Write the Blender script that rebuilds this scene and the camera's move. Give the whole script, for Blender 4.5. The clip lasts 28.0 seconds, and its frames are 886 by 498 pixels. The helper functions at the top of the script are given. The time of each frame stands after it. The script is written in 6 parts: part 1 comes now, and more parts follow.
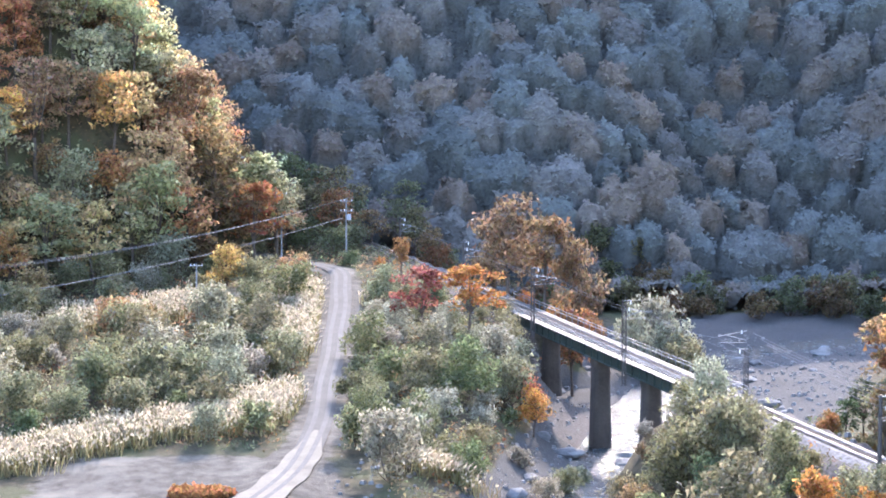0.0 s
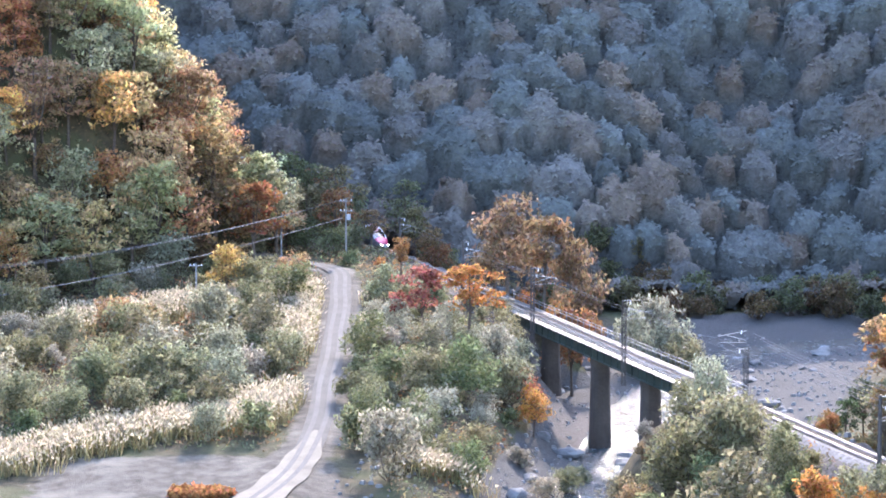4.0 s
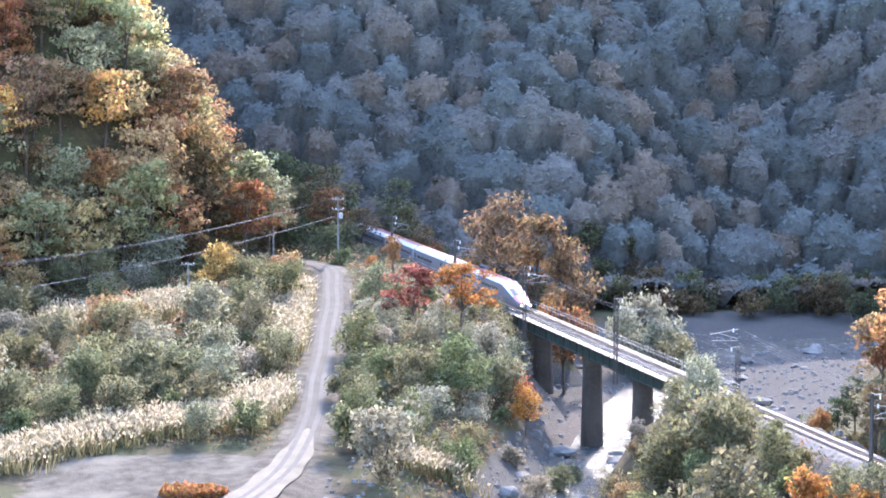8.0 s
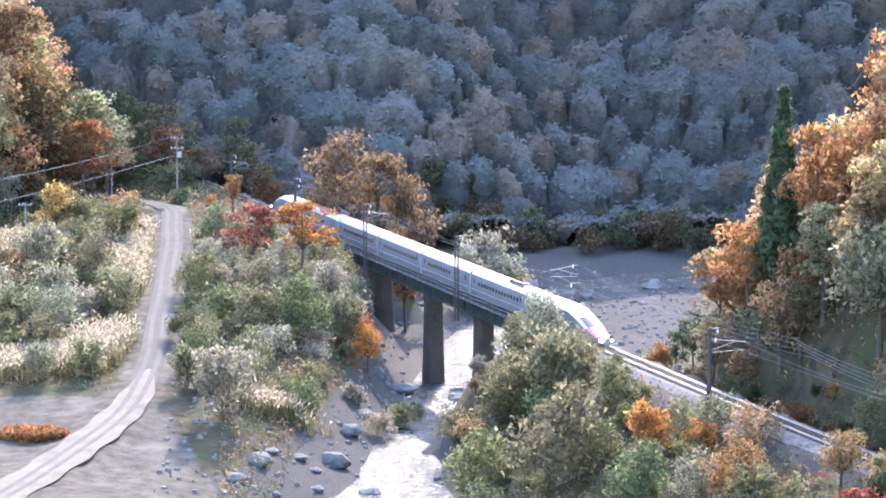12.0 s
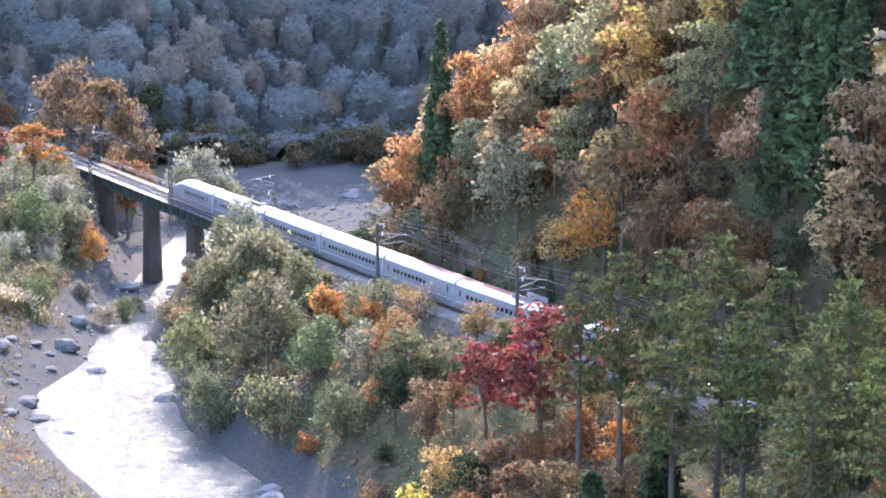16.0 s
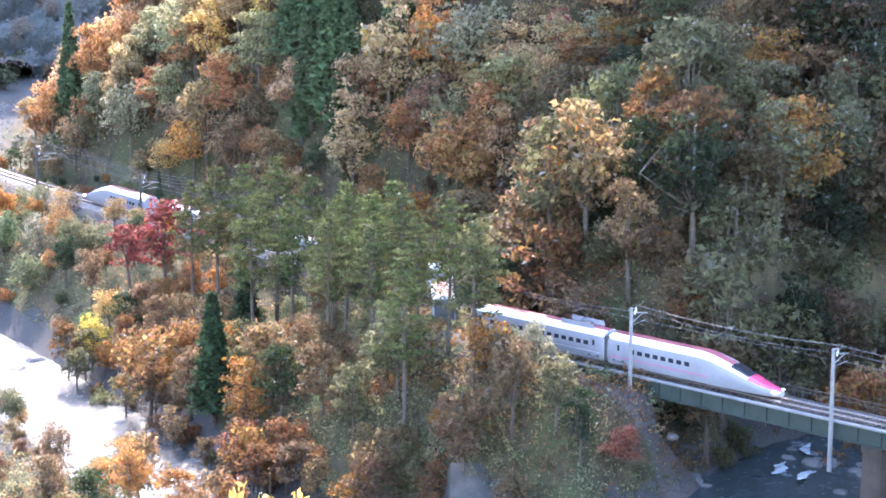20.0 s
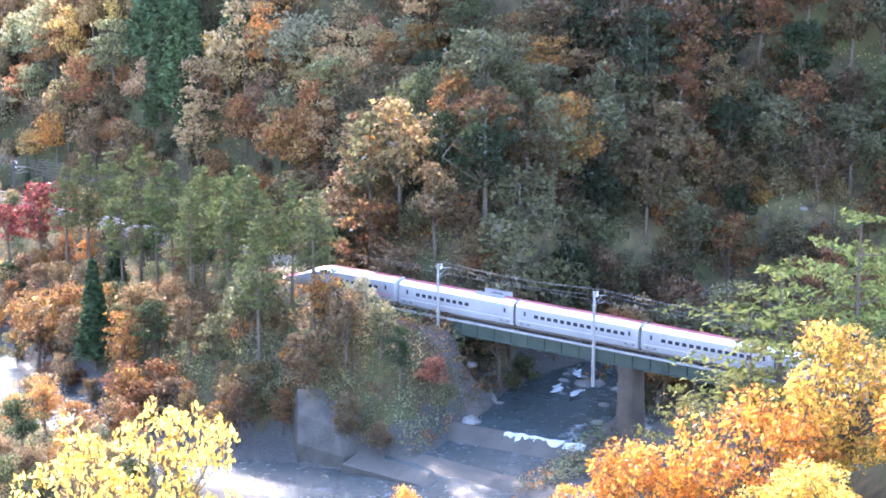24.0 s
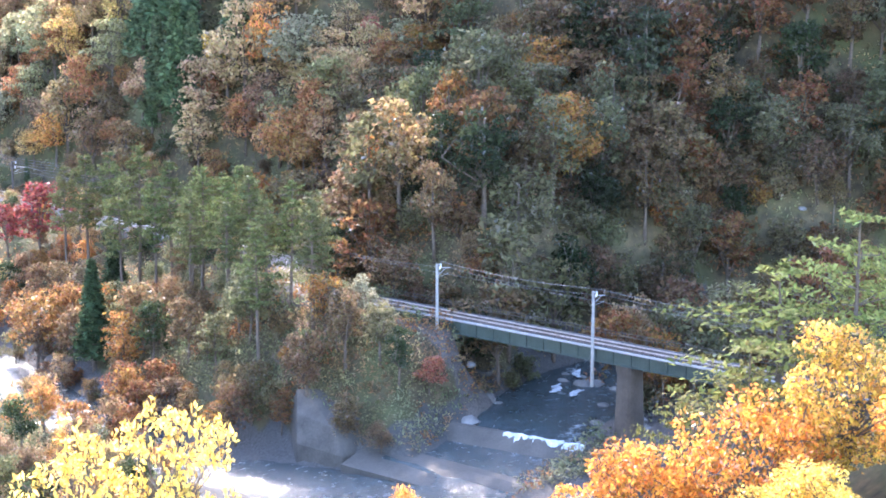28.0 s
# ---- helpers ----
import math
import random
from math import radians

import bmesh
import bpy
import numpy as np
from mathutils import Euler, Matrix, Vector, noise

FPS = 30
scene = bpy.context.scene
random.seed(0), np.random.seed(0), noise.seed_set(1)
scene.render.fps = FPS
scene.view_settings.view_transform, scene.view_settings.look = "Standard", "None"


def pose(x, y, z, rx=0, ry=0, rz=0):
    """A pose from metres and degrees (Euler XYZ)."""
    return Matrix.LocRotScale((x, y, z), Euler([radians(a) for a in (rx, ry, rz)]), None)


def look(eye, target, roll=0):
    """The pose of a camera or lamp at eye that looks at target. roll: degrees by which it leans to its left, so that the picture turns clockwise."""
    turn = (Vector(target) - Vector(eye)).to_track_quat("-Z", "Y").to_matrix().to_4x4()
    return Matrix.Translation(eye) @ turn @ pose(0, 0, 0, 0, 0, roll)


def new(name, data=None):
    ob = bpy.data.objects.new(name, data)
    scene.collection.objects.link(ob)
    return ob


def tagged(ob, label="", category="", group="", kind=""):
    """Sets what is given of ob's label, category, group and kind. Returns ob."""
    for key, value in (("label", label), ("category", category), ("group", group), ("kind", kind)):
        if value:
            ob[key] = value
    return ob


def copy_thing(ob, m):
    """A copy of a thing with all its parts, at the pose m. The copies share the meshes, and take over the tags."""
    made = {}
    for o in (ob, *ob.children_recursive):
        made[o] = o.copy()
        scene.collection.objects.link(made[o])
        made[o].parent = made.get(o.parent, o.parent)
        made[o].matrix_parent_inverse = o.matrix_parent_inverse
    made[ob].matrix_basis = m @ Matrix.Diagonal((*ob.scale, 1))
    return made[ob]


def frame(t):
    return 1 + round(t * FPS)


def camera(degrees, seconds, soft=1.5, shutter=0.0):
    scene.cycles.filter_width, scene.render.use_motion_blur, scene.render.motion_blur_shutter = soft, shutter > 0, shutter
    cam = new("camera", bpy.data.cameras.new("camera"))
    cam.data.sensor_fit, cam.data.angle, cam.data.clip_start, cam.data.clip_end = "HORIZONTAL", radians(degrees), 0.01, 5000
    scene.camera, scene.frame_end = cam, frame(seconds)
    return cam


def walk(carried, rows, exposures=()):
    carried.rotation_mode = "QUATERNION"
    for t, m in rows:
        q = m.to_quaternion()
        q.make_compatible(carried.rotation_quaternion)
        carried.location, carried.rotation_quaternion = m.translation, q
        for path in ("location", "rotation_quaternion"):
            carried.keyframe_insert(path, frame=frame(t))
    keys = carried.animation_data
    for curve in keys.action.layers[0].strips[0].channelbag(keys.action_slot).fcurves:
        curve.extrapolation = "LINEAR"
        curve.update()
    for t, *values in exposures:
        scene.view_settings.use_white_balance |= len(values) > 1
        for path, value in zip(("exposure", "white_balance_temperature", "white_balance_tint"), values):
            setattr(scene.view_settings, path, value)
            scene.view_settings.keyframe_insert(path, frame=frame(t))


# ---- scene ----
cam = camera(21.16, 28.0, soft=1.75)
LIFT = 60.0
ROWS = [
    (0.0, 0.00, 0.00, 0.00, -0.000, -5.992, -0.049),
    (7.0, 0.00, 0.00, 0.00, -0.011, -5.992, -0.043),
    (7.5, 0.00, 0.00, 0.00, -0.045, -6.014, -0.035),
    (8.0, 0.00, 0.00, 0.00, -0.201, -6.031, -0.043),
    (8.5, 0.00, 0.00, 0.00, -0.383, -6.053, -0.031),
    (9.0, 0.00, 0.00, 0.00, -0.729, -6.098, -0.039),
    (9.5, 0.00, 0.00, 0.00, -1.200, -6.239, -0.019),
    (10.0, 0.00, 0.00, 0.00, -1.625, -6.520, -0.007),
    (10.5, 0.00, 0.00, 0.00, -2.220, -6.862, 0.005),
    (11.0, 0.00, 0.00, 0.00, -2.809, -7.125, 0.009),
    (11.5, 0.00, 0.00, 0.00, -3.395, -7.319, -0.003),
    (13.5, 0.00, 0.00, 0.00, -6.736, -8.300, 0.011),
    (14.0, 0.00, 0.00, 0.00, -7.770, -8.620, 0.057),
    (14.5, -0.34, -5.08, 0.84, -8.676, -9.017, 0.041),
    (15.0, -0.05, -17.39, 1.91, -9.148, -9.109, 0.065),
    (15.5, -0.28, -30.80, 3.30, -9.834, -9.267, 0.062),
    (16.0, -0.71, -44.27, 4.84, -10.556, -9.479, 0.050),
    (16.5, -1.48, -58.37, 6.56, -11.351, -9.652, 0.034),
    (17.0, -3.11, -73.10, 8.86, -12.484, -9.960, 0.027),
    (17.5, -7.17, -87.63, 12.16, -13.953, -10.461, 0.023),
    (18.0, -12.39, -102.34, 15.52, -15.480, -10.839, 0.036),
    (18.5, -18.16, -117.90, 18.81, -16.992, -11.188, 0.006),
    (19.0, -25.49, -133.29, 22.89, -18.609, -11.662, 0.030),
    (19.5, -33.46, -149.06, 27.13, -20.265, -12.095, 0.003),
    (20.0, -41.63, -165.03, 31.39, -22.034, -12.466, -0.003),
    (20.5, -50.05, -180.91, 35.70, -24.362, -12.692, 0.010),
    (21.0, -58.62, -196.52, 39.36, -25.979, -12.759, 0.037),
    (21.5, -65.44, -210.36, 42.26, -26.614, -12.802, 0.023),
    (22.0, -69.03, -218.65, 44.28, -26.769, -12.969, -0.018),
    (22.5, -70.21, -220.42, 45.39, -26.924, -13.203, -0.033),
    (24.5, -70.20, -220.41, 45.39, -26.960, -13.235, -0.051),
    (26.0, -70.20, -220.41, 45.39, -26.980, -13.235, -0.052),
    (28.0, -70.20, -220.41, 45.39, -26.980, -13.235, -0.052),
]
walk(cam, [(t, pose(x, y, z + LIFT, 90 + pitch, 0, yaw)) for t, x, y, z, yaw, pitch, roll in ROWS],
     exposures=[(0.0, 2.0, 5950, 20), (11.0, 1.97, 6000, 20), (14.0, 1.88, 6050, 21), (17.0, 1.98, 6050, 22), (19.0, 2.3, 6100, 23), (20.0, 2.55, 6150, 23), (21.0, 2.78, 6100, 23), (22.0, 2.84, 6100, 23), (25.0, 2.74, 6100, 23), (28.0, 2.74, 6100, 23)])

# ---- light: low autumn sun ahead of the camera, clear sky ----
SUN_AZ, SUN_EL = 12.0, 33.0
world = bpy.data.worlds.new("sky")
scene.world = world
world.use_nodes = True
wn = world.node_tree.nodes
sky = wn.new("ShaderNodeTexSky")
sky.sky_type = "NISHITA"
sky.sun_disc = False
sky.sun_elevation = radians(SUN_EL)
sky.sun_rotation = radians(SUN_AZ)
wn["Background"].inputs[1].default_value = 0.34
world.node_tree.links.new(sky.outputs[0], wn["Background"].inputs[0])
sun_dir = Vector((math.sin(radians(SUN_AZ)) * math.cos(radians(SUN_EL)), math.cos(radians(SUN_AZ)) * math.cos(radians(SUN_EL)), math.sin(radians(SUN_EL))))
sun = new("sun", bpy.data.lights.new("sun", "SUN"))
sun.data.energy, sun.data.angle, sun.data.color = 2.45, radians(0.5), (1.0, 0.87, 0.70)
sun.matrix_world = look(Vector((0, 200, 300)), Vector((0, 200, 300)) - sun_dir)

# ---- materials ----
def tree_of(m):
    m.use_nodes = True
    return m.node_tree.nodes, m.node_tree.links


def surface(name, low, high, scale=1.0, rough=0.8, metal=0.0, bump=0.3, fine=8.0, coords="Object", vary=0.0, spec=0.5):
    """Two scales of noise between two colours, with relief."""
    m = bpy.data.materials.new(name)
    n, l = tree_of(m)
    b = n["Principled BSDF"]
    tc = n.new("ShaderNodeTexCoord")
    big, small = n.new("ShaderNodeTexNoise"), n.new("ShaderNodeTexNoise")
    big.inputs["Scale"].default_value, small.inputs["Scale"].default_value = scale, scale * fine
    big.inputs["Detail"].default_value, small.inputs["Detail"].default_value = 5, 6
    for t in (big, small):
        l.new(tc.outputs[coords], t.inputs["Vector"])
    add = n.new("ShaderNodeMath")
    add.operation = "MULTIPLY_ADD"
    l.new(small.outputs["Fac"], add.inputs[0])
    add.inputs[1].default_value = 0.55
    l.new(big.outputs["Fac"], add.inputs[2])
    ramp = n.new("ShaderNodeMapRange")
    ramp.inputs[1].default_value, ramp.inputs[2].default_value = 0.45, 1.1
    l.new(add.outputs[0], ramp.inputs[0])
    mix = n.new("ShaderNodeMix")
    mix.data_type = "RGBA"
    mix.inputs[6].default_value, mix.inputs[7].default_value = (*low, 1), (*high, 1)
    l.new(ramp.outputs[0], mix.inputs[0])
    out = mix.outputs[2]
    if vary:
        info = n.new("ShaderNodeObjectInfo")
        hsv = n.new("ShaderNodeHueSaturation")
        mr = n.new("ShaderNodeMapRange")
        mr.inputs[3].default_value, mr.inputs[4].default_value = 1 - vary, 1 + vary
        l.new(info.outputs["Random"], mr.inputs[0])
        l.new(mr.outputs[0], hsv.inputs["Value"])
        l.new(out, hsv.inputs["Color"])
        out = hsv.outputs[0]
    l.new(out, b.inputs["Base Color"])
    b.inputs["Roughness"].default_value, b.inputs["Metallic"].default_value = rough, metal
    b.inputs["Specular IOR Level"].default_value = spec
    if bump:
        bp = n.new("ShaderNodeBump")
        bp.inputs["Strength"].default_value, bp.inputs["Distance"].default_value = bump, 0.15
        l.new(small.outputs["Fac"], bp.inputs["Height"])
        l.new(bp.outputs[0], b.inputs["Normal"])
    return m


def foliage(name, through_light=0.5, gloss=0.12, tint=None, patch=None, even=1.0, stored=False):
    """Leaves: colour from the object, varied leaf by leaf, partly letting the light through."""
    m = bpy.data.materials.new(name)
    n, l = tree_of(m)
    n.remove(n["Principled BSDF"])
    outp = n["Material Output"]
    info, geo = n.new("ShaderNodeObjectInfo"), n.new("ShaderNodeNewGeometry")
    hsv = n.new("ShaderNodeHueSaturation")
    val, hue = n.new("ShaderNodeMapRange"), n.new("ShaderNodeMapRange")
    val.inputs[3].default_value, val.inputs[4].default_value = 1 - 0.5 * even, 1 + 0.55 * even
    hue.inputs[3].default_value, hue.inputs[4].default_value = 0.475, 0.53
    l.new(geo.outputs["Random Per Island"], val.inputs[0])
    wn2 = n.new("ShaderNodeTexWhiteNoise")
    wn2.noise_dimensions = "1D"
    l.new(geo.outputs["Random Per Island"], wn2.inputs["W"])
    l.new(wn2.outputs["Value"], hue.inputs[0])
    l.new(val.outputs[0], hsv.inputs["Value"])
    l.new(hue.outputs[0], hsv.inputs["Hue"])
    if patch:
        # tree-sized cells, each of one autumn colour
        tc, vor, sep, ramp = n.new("ShaderNodeTexCoord"), n.new("ShaderNodeTexVoronoi"), n.new("ShaderNodeSeparateColor"), n.new("ShaderNodeValToRGB")
        vor.inputs["Scale"].default_value = patch[0]
        l.new(tc.outputs["Object"], vor.inputs["Vector"])
        l.new(vor.outputs["Color"], sep.inputs[0])
        l.new(sep.outputs[0], ramp.inputs[0])
        ramp.color_ramp.interpolation = "CONSTANT"
        while len(ramp.color_ramp.elements) < len(patch[1]):
            ramp.color_ramp.elements.new(0.5)
        for i, c in enumerate(patch[1]):
            ramp.color_ramp.elements[i].position = i / len(patch[1])
            ramp.color_ramp.elements[i].color = (*c, 1)
        l.new(ramp.outputs[0], hsv.inputs["Color"])
    elif stored:
        at = n.new("ShaderNodeAttribute")
        at.attribute_name = "leaf_colour"
        l.new(at.outputs["Color"], hsv.inputs["Color"])
    elif tint:
        hsv.inputs["Color"].default_value = (*tint, 1)
    else:
        l.new(info.outputs["Color"], hsv.inputs["Color"])
    dif, tra, glo = n.new("ShaderNodeBsdfDiffuse"), n.new("ShaderNodeBsdfTranslucent"), n.new("ShaderNodeBsdfGlossy")
    glo.inputs["Roughness"].default_value = 0.55
    l.new(hsv.outputs[0], dif.inputs["Color"])
    l.new(hsv.outputs[0], tra.inputs["Color"])
    m1, m2 = n.new("ShaderNodeMixShader"), n.new("ShaderNodeMixShader")
    m1.inputs[0].default_value = through_light
    l.new(dif.outputs[0], m1.inputs[1])
    l.new(tra.outputs[0], m1.inputs[2])
    fr = n.new("ShaderNodeFresnel")
    fm = n.new("ShaderNodeMath")
    fm.operation = "MULTIPLY"
    fm.inputs[1].default_value = gloss
    l.new(fr.outputs[0], fm.inputs[0])
    l.new(fm.outputs[0], m2.inputs[0])
    l.new(m1.outputs[0], m2.inputs[1])
    l.new(glo.outputs[0], m2.inputs[2])
    l.new(m2.outputs[0], outp.inputs["Surface"])
    return m


HUES = {"rust": (0.27, 0.14, 0.065), "orange": (0.42, 0.21, 0.07), "gold": (0.42, 0.29, 0.11), "yellow": (0.52, 0.37, 0.085), "red": (0.33, 0.13, 0.09), "crimson": (0.21, 0.058, 0.05), "brown": (0.20, 0.135, 0.075),
        "olive": (0.20, 0.19, 0.10), "green": (0.15, 0.17, 0.085), "grey-green": (0.215, 0.21, 0.12), "silvery": (0.28, 0.275, 0.20), "dark green": (0.055, 0.075, 0.036), "tan": (0.31, 0.215, 0.115), "pine green": (0.092, 0.106, 0.042), "bright pine": (0.16, 0.165, 0.05), "bright orange": (0.42, 0.19, 0.042), "bright gold": (0.42, 0.255, 0.055)}
M_LEAF = foliage("leaves", 0.72)
# the same autumn hues twice: raised for the sunlit ridge, lowered for the shaded slope
M_SUNLIT_WOODS = foliage("woodland_leaves", 0.7, 0.1, patch=(0.16, [tuple(1.2 * c for c in HUES[k]) for k in ("tan", "rust", "olive", "brown", "tan", "rust", "olive", "tan", "rust", "brown", "grey-green", "tan", "brown")]), even=0.8)
M_GORGE_SHADE = foliage("gorge_leaves", 0.45, 0.04, patch=(0.2, [tuple(0.75 * c for c in HUES[k]) for k in ("brown", "olive", "green", "rust", "brown", "olive", "tan", "olive")]), even=0.5)
M_UNDER_LEAF = foliage("undergrowth_leaves", 0.6, 0.05, patch=(0.3, [HUES[k] for k in ("olive", "tan", "green", "grey-green", "brown", "olive", "rust")]))
def canopy_material():
    """Far tree tops: a colour for each tree, mottled by twig and leaf, with fine relief."""
    m = bpy.data.materials.new("canopy")
    n, l = tree_of(m)
    b = n["Principled BSDF"]
    at, tc, big, small = n.new("ShaderNodeAttribute"), n.new("ShaderNodeTexCoord"), n.new("ShaderNodeTexNoise"), n.new("ShaderNodeTexNoise")
    at.attribute_name = "leaf_colour"
    big.inputs["Scale"].default_value, small.inputs["Scale"].default_value = 0.35, 1.6
    big.inputs["Detail"].default_value, small.inputs["Detail"].default_value = 4, 6
    add, mr, hsv, bp = n.new("ShaderNodeMath"), n.new("ShaderNodeMapRange"), n.new("ShaderNodeHueSaturation"), n.new("ShaderNodeBump")
    for t in (big, small):
        l.new(tc.outputs["Object"], t.inputs["Vector"])
    l.new(big.outputs["Fac"], add.inputs[0])
    l.new(small.outputs["Fac"], add.inputs[1])
    mr.inputs[1].default_value, mr.inputs[2].default_value, mr.inputs[3].default_value, mr.inputs[4].default_value = 0.7, 1.3, 0.72, 1.28
    l.new(add.outputs[0], mr.inputs[0])
    l.new(mr.outputs[0], hsv.inputs["Value"])
    l.new(at.outputs["Color"], hsv.inputs["Color"])
    l.new(hsv.outputs[0], b.inputs["Base Color"])
    b.inputs["Roughness"].default_value, b.inputs["Specular IOR Level"].default_value = 0.9, 0.1
    bp.inputs["Strength"].default_value, bp.inputs["Distance"].default_value = 0.7, 0.6
    l.new(small.outputs["Fac"], bp.inputs["Height"])
    l.new(bp.outputs[0], b.inputs["Normal"])
    return m


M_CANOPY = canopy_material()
M_STAND = foliage("stand_leaves", 0.72, stored=True)
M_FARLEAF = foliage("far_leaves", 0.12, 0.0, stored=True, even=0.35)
M_NEEDLE = foliage("needles", 0.42, 0.06)
M_BARK = surface("bark", (0.05, 0.04, 0.03), (0.16, 0.12, 0.09), 3.0, 0.9, bump=0.6)
M_ROAD = surface("gravel_road", (0.044, 0.039, 0.032), (0.088, 0.079, 0.066), 0.35, 0.9, bump=0.4, fine=10)
M_SAND = surface("pale_sand", (0.10, 0.085, 0.06), (0.22, 0.19, 0.14), 0.3, 0.9, bump=0.3, fine=9)
M_TRACK = surface("wheel_track", (0.07, 0.064, 0.055), (0.122, 0.112, 0.096), 0.5, 0.9, bump=0.3, fine=10)
M_BALLAST = surface("ballast", (0.10, 0.09, 0.08), (0.30, 0.27, 0.24), 1.5, 0.9, bump=0.9, fine=6)
M_CONC = surface("weathered_concrete", (0.026, 0.024, 0.020), (0.088, 0.080, 0.068), 0.35, 0.85, bump=0.3, fine=9)
M_PIER = surface("stained_concrete", (0.032, 0.024, 0.018), (0.09, 0.07, 0.055), 0.4, 0.9, bump=0.4, fine=7)
M_GREEN = surface("green_steel", (0.018, 0.032, 0.027), (0.045, 0.064, 0.055), 0.6, 0.55, bump=0.1)
M_STEEL = surface("galvanised_steel", (0.20, 0.205, 0.21), (0.32, 0.325, 0.33), 1.0, 0.6, 0.3, bump=0.05)
M_RAIL = surface("rail_steel", (0.30, 0.24, 0.20), (0.55, 0.50, 0.46), 1.0, 0.3, 0.9, bump=0.0)
M_SLEEPER = surface("sleeper", (0.06, 0.045, 0.035), (0.15, 0.12, 0.10), 2.0, 0.85, bump=0.3, vary=0.25)
M_POLE = surface("pole_concrete", (0.15, 0.145, 0.14), (0.27, 0.265, 0.255), 0.8, 0.8, bump=0.15)
M_RUST = surface("dark_mast_steel", (0.05, 0.045, 0.04), (0.13, 0.11, 0.10), 1.0, 0.7, 0.3, bump=0.1)
M_WIRE = surface("wire", (0.10, 0.10, 0.105), (0.18, 0.18, 0.19), 1.0, 0.6, 0.2, bump=0.0)
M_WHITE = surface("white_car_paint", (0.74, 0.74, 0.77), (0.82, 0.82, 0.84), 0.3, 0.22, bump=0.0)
# the same white body paint, greyed because the sides lie in shade
M_WHITE_SHADED = surface("silver_white_paint", (0.205, 0.205, 0.22), (0.26, 0.26, 0.278), 0.3, 0.25, bump=0.0)
M_RED = surface("red_car_paint", (0.50, 0.05, 0.12), (0.62, 0.08, 0.17), 0.3, 0.25, bump=0.0, spec=1.0)
M_ROOF = surface("red_roof_paint", (0.23, 0.05, 0.07), (0.32, 0.09, 0.11), 0.3, 0.33, bump=0.0, spec=1.0)
M_PINK = surface("magenta_stripe", (0.45, 0.03, 0.16), (0.55, 0.05, 0.22), 0.3, 0.3, bump=0.0)
M_GLASS = surface("dark_glass", (0.012, 0.014, 0.02), (0.03, 0.035, 0.045), 0.5, 0.06, bump=0.0)
M_UNDER = surface("underframe", (0.03, 0.03, 0.032), (0.09, 0.09, 0.09), 1.0, 0.7, bump=0.2)
M_GREY = surface("grey_plate", (0.30, 0.31, 0.33), (0.42, 0.43, 0.45), 0.6, 0.5, bump=0.05)
M_ROCK = surface("boulder", (0.07, 0.068, 0.065), (0.22, 0.213, 0.20), 0.6, 0.85, bump=0.6, fine=6, vary=0.3)
M_CERAMIC = surface("white_insulator", (0.7, 0.7, 0.7), (0.82, 0.82, 0.8), 1.0, 0.2, bump=0.0)


